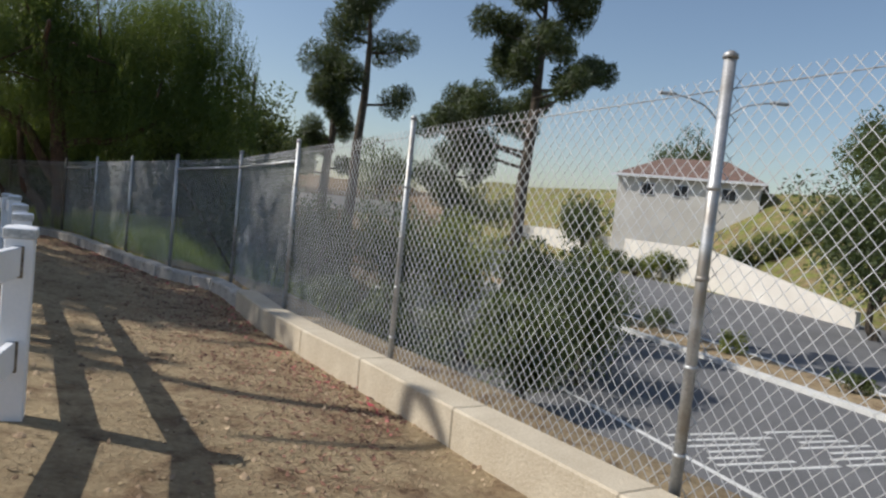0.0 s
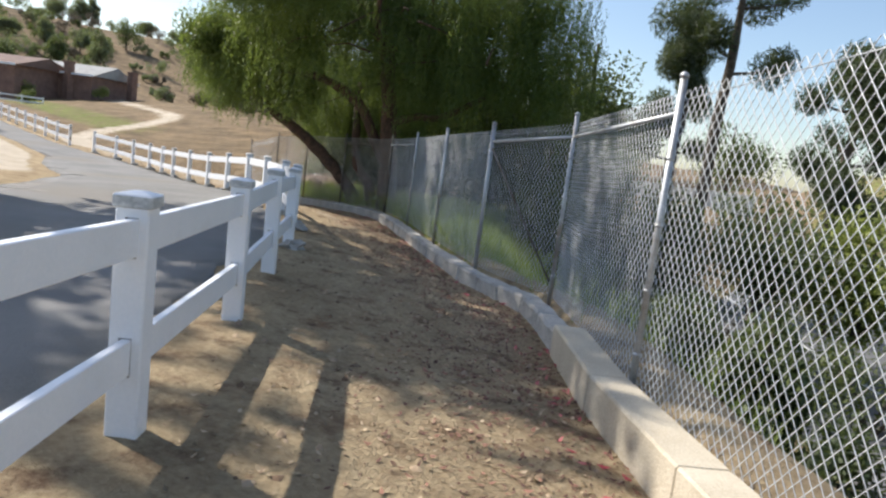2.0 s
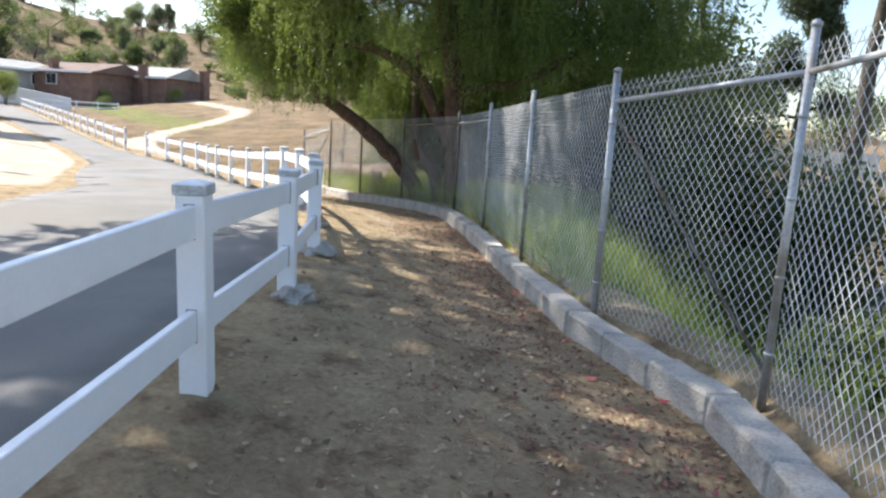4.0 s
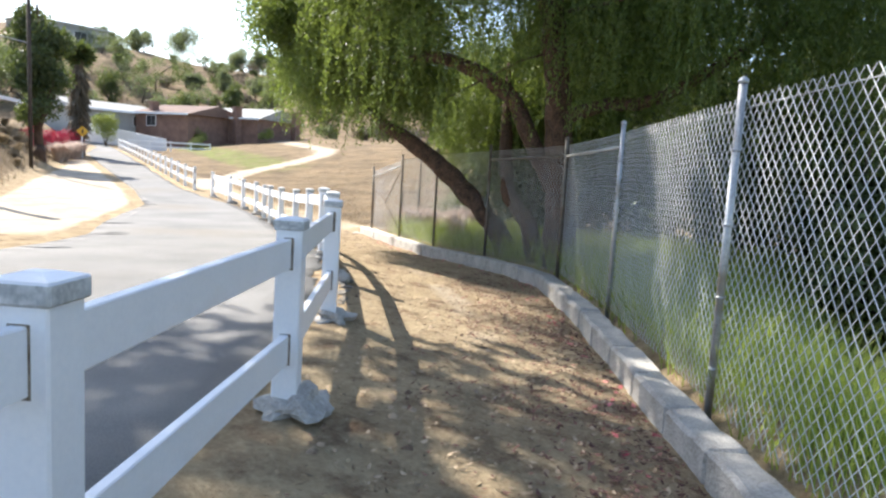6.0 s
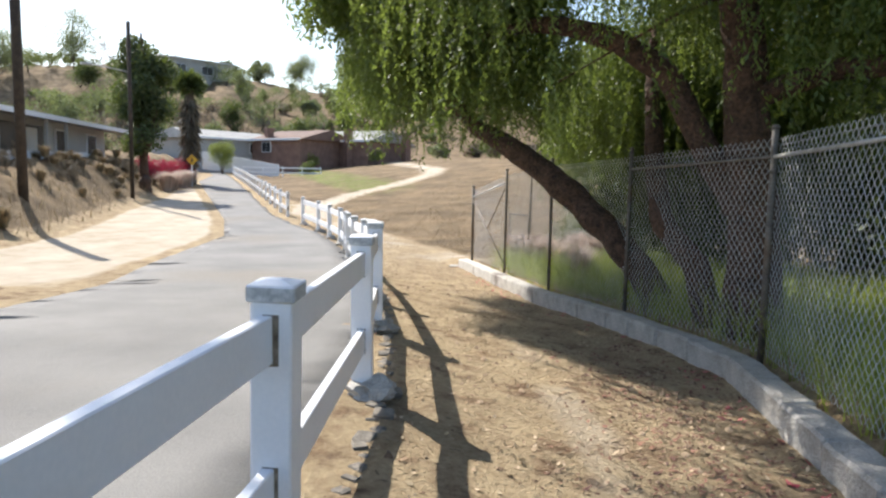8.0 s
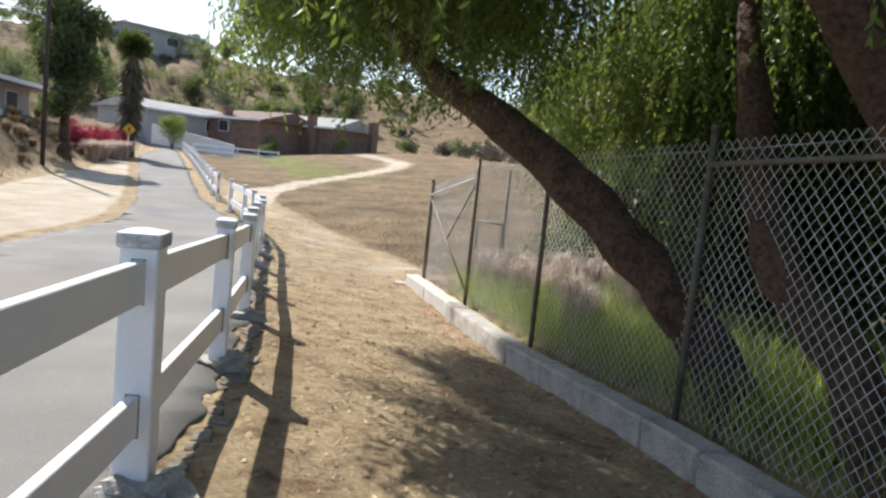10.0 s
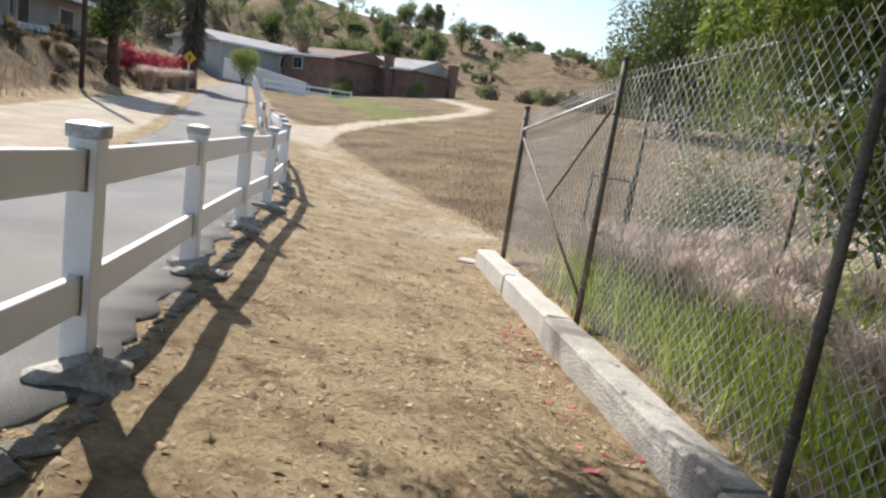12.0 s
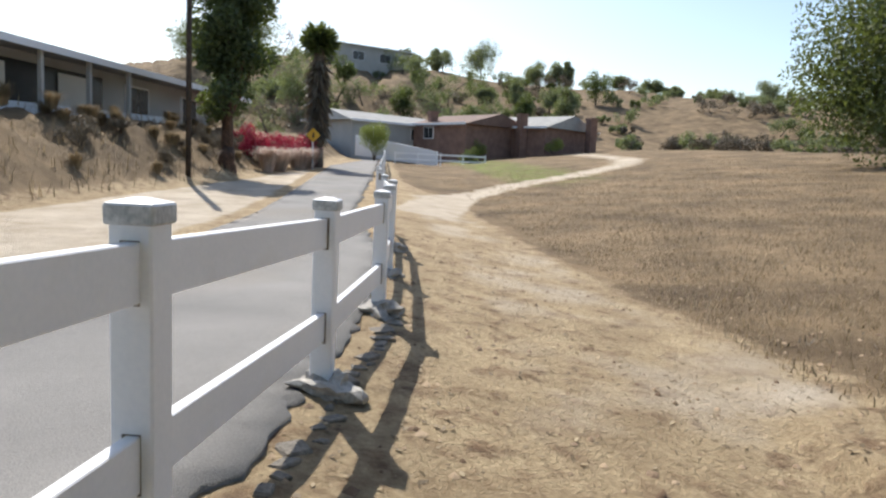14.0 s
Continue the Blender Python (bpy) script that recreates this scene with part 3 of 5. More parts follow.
def weave(A, B, za0, za1, zb0, zb1, r=0.0029, cell=0.078):
    """Diamond mesh of crossing wires between two posts; the wires stop in twisted ends above."""
    A, B = np.array(A), np.array(B)
    ln = np.hypot(*(B - A))
    H = ((za1 - za0) + (zb1 - zb0)) / 2
    t = (B - A) / ln
    n = np.array([t[1], -t[0]])
    v, f = [], []
    slope = 1.12
    run = H / slope
    for fam in (0, 1):
        for k in range(int(-run / cell) - 1, int(ln / cell) + 2):
            u0 = k * cell
            pts = []
            for uu, w in ((u0, 0.0), (u0 + run, H)):
                pts.append((uu, w))
            (ua, wa), (ub, wb) = pts
            if ua < 0:
                wa += (0 - ua) * slope
                ua = 0
            if ub > ln:
                wb -= (ub - ln) * slope
                ub = ln
            if ub - ua < 0.01:
                continue
            if fam:
                ua, ub = ln - ua, ln - ub
            steps = 3
            ring0 = None
            bulge = 0.02
            for s in range(steps + 1):
                q = s / steps
                u, w = ua + (ub - ua) * q, wa + (wb - wa) * q
                base = za0 + (zb0 - za0) * u / ln
                hh = (za1 - za0) * (1 - u / ln) + (zb1 - zb0) * u / ln
                xy = A + t * u + n * ((0.0022 if fam else -0.0022) + bulge * math.sin(u * 2.1 + w * 3) * 0.6 * math.sin(math.pi * u / ln))
                c = np.array([xy[0], xy[1], base + w / H * hh])
                ring = [c + np.array([n[0] * r, n[1] * r, 0]), c + np.array([-n[0] * r * .5 + t[0] * r * .87, -n[1] * r * .5 + t[1] * r * .87, 0]), c + np.array([-n[0] * r * .5 - t[0] * r * .87, -n[1] * r * .5 - t[1] * r * .87, 0])]
                o = len(v)
                v += ring
                if ring0 is not None:
                    for j in range(3):
                        f.append((ring0 + j, ring0 + (j + 1) % 3, o + (j + 1) % 3, o + j))
                ring0 = o
    return arr_mesh("mesh_panel", v, f)


def rod(a, b, r, sides=8):
    bm = bmesh.new()
    tube(bm, [a, b], [r, r], sides)
    return bm


def build_chainlink():
    fence = thing("chain_link_fence", "galvanised chain-link fence on a low concrete wall", "fence")
    base = [kerb_top(p) - 0.09 for p in CPOSTS]
    for i, p in enumerate(CPOSTS):
        t = CTOPS[i]
        # the last posts take the darker steel, rust plus painted backlit shade
        steel = M_BACKLITRUST if i >= 8 else M_ZINC
        r = 0.028 if i in (5, 8, 12, 1) else 0.023
        bm = rod((p[0], p[1], base[i] - 0.05), (p[0], p[1], t), r, 12)
        tube(bm, [(p[0], p[1], t), (p[0], p[1], t + 0.02), (p[0], p[1], t + 0.035)], [r * 1.25, r * 1.2, r * 0.5], 12)
        po = part("post", bm, steel, fence)
        for k in range(4):
            h = base[i] + 0.25 + k * 0.42
            bm = bmesh.new()
            tube(bm, [(p[0], p[1], h), (p[0], p[1], h + 0.022)], [r + 0.004, r + 0.004], 10)
            part("tie_band", bm, steel, po)
    for i in range(len(CPOSTS) - 1):
        A, B = np.array(CPOSTS[i]), np.array(CPOSTS[i + 1])
        d = (B - A) / np.hypot(*(B - A))
        n = np.array([-d[1], d[0]]) * 0.034
        top0, top1 = CTOPS[i] - 0.07, CTOPS[i + 1] - 0.07
        part("mesh_panel", weave(A - n, B - n, base[i] + 0.03, top0, base[i + 1] + 0.03, top1), M_WIRE, fence)
        part("tension_wire", rod((*(A - n), top0 - 0.06), (*(B - n), top1 - 0.06), 0.003, 6), M_ZINC, fence)
        if i in (3, 4, 7, 8, 11):
            part("top_rail", rod((*A, top0 - 0.15), (*B, top1 - 0.15), 0.017), M_BACKLITRUST if i == 8 else M_ZINC, fence)
        if i in (4, 11):
            part("brace", rod((*A, base[i] + 0.15), (*B, top1 - 0.22), 0.011), M_BACKLITRUST, fence)
        if i == 11:
            part("brace", rod((*A, top0 - 0.2), (*((A + B) / 2), (base[i] + top1) / 2), 0.011), M_BACKLITRUST, fence)
    # the run that turns away from the path, with its wicket
    ret = [(-14.75, 18.1), (-13.8, 19.6), (-12.9, 21.3), (-12.0, 23.0)]
    g2 = thing("chain_link_fence", "weathered chain-link fence across dry weeds", "fence")
    for i, p in enumerate(ret):
        z = gz(*p)
        part("post", rod((*p, z - 0.1), (*p, z + 1.9), 0.024, 10), M_BACKLITRUST, g2)
        if i:
            q = ret[i - 1]
            part("mesh_panel", weave(q, p, gz(*q) + 0.05, gz(*q) + 1.85, z + 0.05, z + 1.85), M_WIRE, g2)
    gate = thing("wicket_gate", "small steel gate frame with chain-link infill", "gate")
    a, b = np.array((-15.3, 18.0)), np.array((-14.78, 18.08))
    z = gz(*a)
    for q in (a, b):
        part("stile", rod((*q, z - 0.05), (*q, z + 1.05), 0.02), M_BACKLITRUST, gate)
    for h in (0.5, 1.02):
        part("rail", rod((*a, z + h), (*b, z + h), 0.018), M_BACKLITRUST, gate)
    part("mesh_panel", weave(a, b, z + 0.1, z + 1.0, z + 0.1, z + 1.0), M_WIRE, gate)


build_chainlink()


# ---- the pepper trees ----
def strands(roots, lengths, rng, per=16, leaf=0.075):
    """Hanging sprays: along each strand pairs of narrow drooping leaflets."""
    n = len(roots)
    roots, lengths = np.asarray(roots), np.asarray(lengths)
    u = (np.arange(per) + 0.5) / per
    sway = rng.normal(0, 0.12, (n, 2))
    k = u[None, :]
    P = np.empty((n, per, 3))
    P[..., 0] = roots[:, None, 0] + sway[:, None, 0] * k * lengths[:, None]
    P[..., 1] = roots[:, None, 1] + sway[:, None, 1] * k * lengths[:, None]
    P[..., 2] = roots[:, None, 2] - k * lengths[:, None]
    P = P.reshape(-1, 3) + rng.normal(0, 0.012, (n * per, 3))
    m = len(P)
    a = rng.normal(0, 0.75, (m, 3))
    a[:, 2] = -0.8 - 0.5 * rng.random(m)
    a /= np.linalg.norm(a, axis=1)[:, None]
    b = np.cross(a, rng.normal(size=(m, 3)))
    b /= np.linalg.norm(b, axis=1)[:, None]
    s = leaf * (0.7 + 0.7 * rng.random(m))[:, None]
    v = np.stack([P, P + a * s * 0.5 + b * s * 0.16, P + a * s, P + a * s * 0.5 - b * s * 0.16], 1).reshape(-1, 3)
    return v, np.arange(4 * m).reshape(-1, 4)


def crown_roots(centre, size, n, rng, low):
    """Places for sprays over the whole of an uneven dome."""
    d = rng.normal(size=(n, 3))
    d[:, 2] = np.abs(d[:, 2]) * 1.0 - 0.25
    d /= np.linalg.norm(d, axis=1)[:, None]
    rr = 0.45 + 0.55 * rng.random(n) ** 0.5
    th = np.arctan2(d[:, 1], d[:, 0])
    lob = 1 + 0.16 * np.sin(3 * th + 1.1) + 0.12 * np.sin(7 * th + d[:, 2] * 5) + 0.08 * np.sin(13 * th + 2)
    p = np.array(centre) + d * (rr * lob)[:, None] * np.array(size)
    p[:, 2] = np.maximum(p[:, 2], low)
    return p


def pepper_tree():
    rng = np.random.default_rng(11)
    g = -0.2
    tree = thing("pepper_tree", "old leaning pepper tree with weeping green foliage behind the fence", "tree")
    part("trunk", limb([(-6.95, 13.55, g - 0.1), (-7.05, 13.6, 0.9), (-7.22, 13.65, 2.0), (-7.33, 13.58, 3.0), (-7.4, 13.4, 4.2), (-7.7, 13.2, 5.6)], [0.30, 0.22, 0.20, 0.19, 0.14, 0.07], 14, 0.05), M_BARK, tree)
    part("limb", limb([(-8.38, 14.3, g - 0.25), (-8.65, 14.22, 0.15), (-8.97, 14.12, 0.54), (-9.4, 14.02, 0.92), (-9.73, 13.93, 1.2), (-10.3, 13.62, 1.66), (-11.1, 13.42, 2.12), (-11.8, 13.2, 2.8)], [0.22, 0.18, 0.17, 0.175, 0.165, 0.15, 0.11, 0.05], 14, 0.05, seed=2), M_BARK, tree)
    part("limb", limb([(-7.3, 13.6, g - 0.1), (-7.75, 13.72, 0.5), (-8.22, 13.8, 1.0), (-8.7, 14.2, 1.9), (-9.2, 14.8, 3.2)], [0.17, 0.13, 0.12, 0.10, 0.05], 12, 0.05, seed=3), M_BARK, tree)
    part("limb", limb([(-7.2, 13.65, 1.1), (-7.69, 13.64, 1.75), (-8.07, 13.57, 2.4), (-8.81, 13.42, 2.9), (-9.81, 13.25, 3.15), (-10.9, 12.9, 3.0)], [0.16, 0.14, 0.13, 0.12, 0.09, 0.04], 12, 0.05, seed=4), M_BARK, tree)
    part("limb", limb([(-7.22, 13.65, 2.1), (-6.6, 13.9, 2.35), (-6.0, 14.0, 2.4), (-5.2, 14.4, 2.9), (-4.4, 15.0, 3.6)], [0.12, 0.10, 0.09, 0.07, 0.04], 10, 0.05, seed=5), M_BARK, tree)
    part("limb", limb([(-7.35, 13.5, 3.3), (-7.0, 12.4, 4.3), (-6.4, 11.6, 5.0)], [0.11, 0.08, 0.04], 10, 0.05, seed=6), M_BARK, tree)
    vs, fs, o = [], [], 0
    for c, s, n, low, foot in (
            ((-8.5, 13.4, 3.6), (3.2, 2.1, 3.9), 6000, 2.3, 1.5), ((-11.6, 13.5, 2.95), (1.8, 1.3, 1.5), 3000, 2.0, 1.45),
            ((-5.0, 14.9, 3.6), (2.2, 2.0, 3.6), 6500, 2.0, 1.3), ((-13.3, 15.4, 3.1), (1.5, 0.9, 1.0), 520, 2.3, 1.5),
            ((-13.2, 14.0, 3.5), (2.0, 0.8, 0.9), 3800, 2.6, 2.2), ((-8.8, 10.8, 4.9), (1.7, 1.3, 0.9), 2600, 4.2, 3.4),
            ((-10.2, 17.0, 2.5), (1.9, 1.4, 2.0), 6500, 1.1, 0.5), ((-12.6, 18.4, 2.3), (1.4, 1.3, 1.7), 3600, 1.0, 0.35),
            ((-7.6, 15.7, 4.0), (1.7, 1.5, 2.2), 3000, 2.4, 1.9)):
        p = crown_roots(c, s, n, rng, low)
        if c[1] < 15:
            p = p[(p[:, 0] > -9.2) | (p[:, 1] < 14.9)]
            n = len(p)
        L = 0.35 + 0.75 * rng.random(n) ** 1.5
        L = np.minimum(L, np.maximum(0.25, p[:, 2] - (foot + 0.5 * rng.random(n))))
        v, f = strands(p, L, rng, 24, 0.058)
        vs.append(v)
        fs.append(f + o)
        o += len(v)
    part("crown", arr_mesh("crown", np.vstack(vs), np.vstack(fs)), M_PEPPER, tree, "weeping sprays of narrow leaflets")
    # the dense inside of the crown
    cs, rs = [], []
    for c, s, k in (((-8.3, 13.5, 4.9), (2.4, 1.5, 1.9), 28), ((-5.0, 15.0, 4.9), (1.7, 1.6, 1.7), 11), ((-11.0, 12.9, 3.8), (1.8, 1.1, 0.8), 34), ((-13.2, 14.0, 3.7), (1.6, 0.7, 0.6), 22), ((-12.5, 12.4, 3.9), (1.2, 1.0, 0.6), 28), ((-7.6, 15.6, 4.6), (1.5, 1.2, 1.4), 14), ((-8.8, 10.8, 5.0), (1.2, 0.9, 0.5), 6)):
        cc, rr = clumpy(c, s, k, rng, *((0.32, 0.55) if min(s) > 1 else (0.65, 0.95)))
        cs.append(cc)
        rs.append(rr)
    v, f = leaf_cloud(np.vstack(cs), np.concatenate(rs), 95000, 0.115, rng, 0.8, 0.32)
    part("inner_foliage", arr_mesh("inner_foliage", v, f), M_PEPPER, tree, "shaded dark green leaflets")
    # inner twigs
    for k in range(46):
        bm = bmesh.new()
        a = Vector((-7.4 + rng.normal(0, 1.2), 13.3 + rng.normal(0, 0.8), 3.2 + rng.random() * 1.8))
        b = a + Vector((rng.normal(0, 1.0), rng.normal(0, 0.9), rng.normal(0.5, 0.7)))
        tube(bm, [a, (a + b) / 2 + Vector((0, 0, 0.12)), b], [0.025, 0.018, 0.008], 5)
        part("twig", bm, M_BARK, tree)


pepper_tree()


def broad_tree(name, label, x, y, h, size, mat_leaf, seed, n, leaf=0.16, bark=M_GREYBARK, trunk_r=0.18, clear=0.4, k=26):
    """A tree with forked limbs and an uneven crown of clumps of leaves; clear is the share of bare trunk."""
    rng = np.random.default_rng(seed)
    z = gz(x, y)
    t = thing(name, label, "tree")
    mid = z + h * clear
    part("trunk", limb([(x, y, z - 0.2), (x + 0.1, y, z + h * clear * 0.5), (x + rng.normal(0, .15), y + rng.normal(0, .15), mid), (x, y, z + h * 0.75), (x, y, z + h * 0.93)], [trunk_r * 1.3, trunk_r, trunk_r * 0.8, trunk_r * 0.45, trunk_r * 0.15], 10, 0.05, seed=seed), bark, t)
    cz = (mid + z + h) / 2
    c, r = clumpy((x, y, cz), (size, size, (z + h - mid) / 2), k, rng)
    for q in c[:7]:
        part("limb", limb([(x, y, mid + 0.3 * (q[2] - mid)), ((x + q[0]) / 2, (y + q[1]) / 2, (mid + q[2]) / 2 + 0.2), tuple(q)], [trunk_r * 0.5, trunk_r * 0.35, trunk_r * 0.1], 7, 0.05, 4, seed), bark, t)
    v, f = leaf_cloud(c, r, n, leaf, rng, 0.6)
    part("crown", arr_mesh("crown", v, f), mat_leaf, t)
    return t


def shrub(name, label, x, y, size, mat_leaf, seed, n=1500, leaf=0.07, h=None, z=None, k=12, stems=4):
    """A bush: a few stems and uneven clumps of leaves down to the ground."""
    rng = np.random.default_rng(seed)
    z = gz(x, y) if z is None else z
    h = h or size
    t = thing(name, label, "shrub")
    c, r = clumpy((x, y, z + h * 0.5), (size, size, h * 0.52), k, rng, 0.4, 0.62)
    c[:, 2] = np.maximum(c[:, 2], z + r * 0.5)
    for q in c[:stems]:
        bm = bmesh.new()
        tube(bm, [(x, y, z - 0.05), ((x + q[0]) / 2, (y + q[1]) / 2, z + h * 0.3), tuple(q)], [0.03 * size, 0.02 * size, 0.008 * size], 5)
        part("stem", bm, M_GREYBARK, t)
    v, f = leaf_cloud(c, r, n, leaf, rng, 0.1)
    v[:, 2] = np.maximum(v[:, 2], z + 0.01)
    part("leaves", arr_mesh("leaves", v, f), mat_leaf, t)
    return t


# trees whose shade falls across the lane
shade = broad_tree("shade_tree", "tall broad leafy tree on the shoulder of the lane", -13.4, 3.8, 14.0, 6.2, M_DARKLEAF, 21, 10800, 0.34, clear=0.5, trunk_r=0.3, k=30)
part("bare_limb", limb([(-13.3, 3.8, 6.6), (-10.5, 1.6, 7.8), (-8.0, 0.2, 8.2), (-6.0, -0.15, 8.1), (-4.4, 0.0, 8.0), (-4.1, -0.5, 7.9), (-4.9, -1.1, 7.7)], [0.16, 0.12, 0.10, 0.085, 0.07, 0.055, 0.03], 8, 0.06, seed=9), M_GREYBARK, shade)
# behind the fence
broad_tree("leafy_tree", "light green bushy tree behind the fence", -5.5, 23.5, 6.8, 2.8, M_SHRUB, 23, 9000, 0.18, clear=0.15)
broad_tree("leafy_tree", "light green bushy tree behind the fence", -9.0, 21.0, 6.5, 2.6, M_SHRUB, 24, 8000, 0.18, clear=0.15)
broad_tree("leafy_tree", "rounded dark green tree at the meadow's edge", -33.2, 41.2, 8.0, 4.6, M_SHRUB, 25, 34000, 0.2, clear=0.02, k=60)


def pine(x, y, h, seed, n, spread, low=0.35, tuft=0.62):
    """A pine with bare trunk, whorled upswept boughs, and tufts of needles at their ends."""
    rng = np.random.default_rng(seed)
    z = gz(x, y)
    t = thing("pine_tree", "tall open pine with dark needle tufts", "tree")
    part("trunk", limb([(x, y, z - 0.3), (x + 0.1, y, z + h * 0.4), (x + 0.25, y + 0.1, z + h * 0.7), (x + 0.2, y, z + h)], [0.26, 0.2, 0.14, 0.03], 10, 0.06, seed=seed), M_GREYBARK, t)
    cs, rs = [], []
    for i in range(n):
        f = low + (1 - low) * (i + rng.random() * 0.6) / n
        a = rng.random() * 6.28
        ln = spread * (1.15 - 0.75 * f) * (0.6 + 0.6 * rng.random())
        p0 = Vector((x + 0.2 * f, y, z + h * f))
        p1 = p0 + Vector((math.cos(a) * ln, math.sin(a) * ln, ln * 0.25))
        part("bough", limb([p0, (p0 + p1) / 2 - Vector((0, 0, 0.1)), p1], [0.06, 0.045, 0.02], 6, 0.03, 3, seed), M_GREYBARK, t)
        for j in range(2):
            cs.append(p1 + Vector(rng.normal(0, 0.16, 3)) + Vector((0, 0, 0.1)) - (p1 - p0) * 0.3 * j)
            rs.append(tuft * (0.7 + 0.5 * rng.random()))
    cs.append(Vector((x + 0.2, y, z + h - 0.2)))
    rs.append(tuft)
    rng2 = np.random.default_rng(seed + 1)
    v, f = leaf_cloud(np.array(cs), np.array(rs), n * 1500, 0.3, rng2, 0.5, 0.11)
    part("crown", arr_mesh("crown", v, f), M_PINE, t, "tufts of long needles")


pine(-1.1, 22.9, 11.5, 31, 9, 2.7, 0.6, 0.72)
pine(5.4, 18.6, 12.0, 32, 24, 3.6, 0.46, 0.6)
pine(-3.2, 27.0, 7.8, 33, 12, 1.6, 0.4)
pine(2.6, 26.0, 8.8, 34, 12, 1.8, 0.4)
broad_tree("leafy_tree", "round dense tree beside the street", 22.0, 27.0, 9.5, 4.2, M_DARKLEAF, 35, 14000, 0.22, clear=0.1, k=36)


# ---- the street below the fence ----
def flat_strip(a, b, w0, w1, z, thick=0.15):
    """A slab along the line a to b, between two offsets to its right."""
    a, b = Vector((*a, 0)), Vector((*b, 0))
    d = (b - a).normalized()
    n = Vector((d.y, -d.x, 0))
    ps = [a + n * w0, b + n * w0, b + n * w1, a + n * w1]
    bm = bmesh.new()
    top = [bm.verts.new((p.x, p.y, z)) for p in ps]
    bot = [bm.verts.new((p.x, p.y, z - thick)) for p in ps]
    bm.faces.new(top)
    bm.faces.new(bot[::-1])
    for i in range(4):
        j = (i + 1) % 4
        bm.faces.new((top[j], top[i], bot[i], bot[j]))
    bmesh.ops.recalc_face_normals(bm, faces=bm.faces)
    return bm


SA, SB = (-8.0, 61.0), (19.8, -0.2)          # the kerb of the planted strip
tagged(part("street", flat_strip(SA, SB, -18, 10.0, -2.36, 0.2), M_STREET), "dark grey asphalt street below the fence", "road", kind="structure")
tagged(part("kerb", flat_strip(SA, SB, -0.25, 0, -2.22, 0.3), M_LINE), "pale concrete street kerb", "kerb", kind="structure")
tagged(part("kerb", flat_strip(SA, SB, -2.4, -2.2, -2.22, 0.3), M_LINE), "pale concrete street kerb", "kerb", kind="structure")
tagged(part("planting_strip", flat_strip(SA, SB, -2.2, -0.25, -2.24, 0.2), M_GROUND), "weedy planted strip between the lanes", "ground", kind="structure")
tagged(part("lane_line", flat_strip(SA, SB, 7.05, 7.17, -2.352, 0.03), M_LINE), "white painted lane line", "marking", kind="structure")
for i in range(14):
    # pale strokes across the lane, in two groups
    q = Vector((8.35, 8.9, 0)) + Vector((0.41, -0.91, 0)) * (0.3 * (i % 7)) + Vector((0.91, 0.41, 0)) * (0.25 * math.sin(i * 2.4) + 2.7 * (i // 7))
    e = q + Vector((0.91, 0.41, 0)) * (1.7 + 0.5 * math.sin(i * 1.3))
    tagged(part("road_stroke", flat_strip(q.xy, e.xy, -0.045, 0.045, -2.352, 0.03), M_LINE), "pale narrow stroke across the street", "marking", kind="structure")
_u = (Vector((*SB, 0)) - Vector((*SA, 0))).normalized()
_n = Vector((_u.y, -_u.x, 0))
rng = np.random.default_rng(50)
for i in range(10):
    q = Vector((*SA, 0)) + _u * (22 + i * 4.2 + rng.random()) - _n * (1.2 + 0.3 * rng.random())
    shrub("roadside_shrub", "low dark shrub in the planted strip", q.x, q.y, 0.7 + 0.3 * rng.random(), M_SHRUB if i % 3 else M_YELLOWLEAF, 60 + i, 1300, 0.09, z=-2.24)
# slope shrubs between fence and street
for i, (x, y, s, m) in enumerate([(4.6, 6.5, 1.0, M_SHRUB), (3.4, 8.6, 1.2, M_DARKLEAF), (2.2, 9.8, 1.1, M_SAGE), (5.9, 11.5, 1.5, M_DARKLEAF), (7.2, 14.5, 1.7, M_SHRUB), (4.2, 13.2, 1.6, M_SHRUB), (1.6, 12.5, 1.5, M_SAGE), (0.2, 14.5, 1.6, M_DARKLEAF), (-1.4, 13.6, 1.3, M_SHRUB), (-3.2, 16.5, 1.6, M_DARKLEAF), (-1.5, 18.0, 2.0, M_SHRUB), (2.2, 18.5, 2.2, M_SHRUB), (3.4, 22.5, 2.6, M_YELLOWLEAF), (8.6, 20.0, 1.9, M_DARKLEAF), (-5.6, 18.6, 1.7, M_DARKLEAF), (-8.0, 17.8, 1.4, M_SHRUB)]):
    shrub("slope_shrub", ("grey-green", "dark green", "dusty olive")[i % 3] + " shrub on the slope behind the fence", x, y, s, m, 80 + i, 3200, 0.09, h=s * 1.25, k=18)


def wall_between(name, label, a, b, h0, h1, z0, z1, th, m, kind="structure"):
    """A straight wall whose top may climb."""
    a, b = Vector((*a, 0)), Vector((*b, 0))
    d = (b - a).normalized()
    n = Vector((d.y, -d.x, 0)) * th / 2
    bm = bmesh.new()
    vs = []
    for p, z, h in ((a, z0, h0), (b, z1, h1)):
        for s in (-1, 1):
            for zz in (z - 0.4, z + h):
                vs.append(bm.verts.new((p.x + n.x * s, p.y + n.y * s, zz)))
    for f in ((0, 1, 3, 2), (4, 6, 7, 5), (0, 4, 5, 1), (2, 3, 7, 6), (1, 5, 7, 3), (0, 2, 6, 4)):
        bm.faces.new([vs[i] for i in f])
    bmesh.ops.recalc_face_normals(bm, faces=bm.faces)
    return tagged(part(name, bm, m), label, "wall", kind=kind)


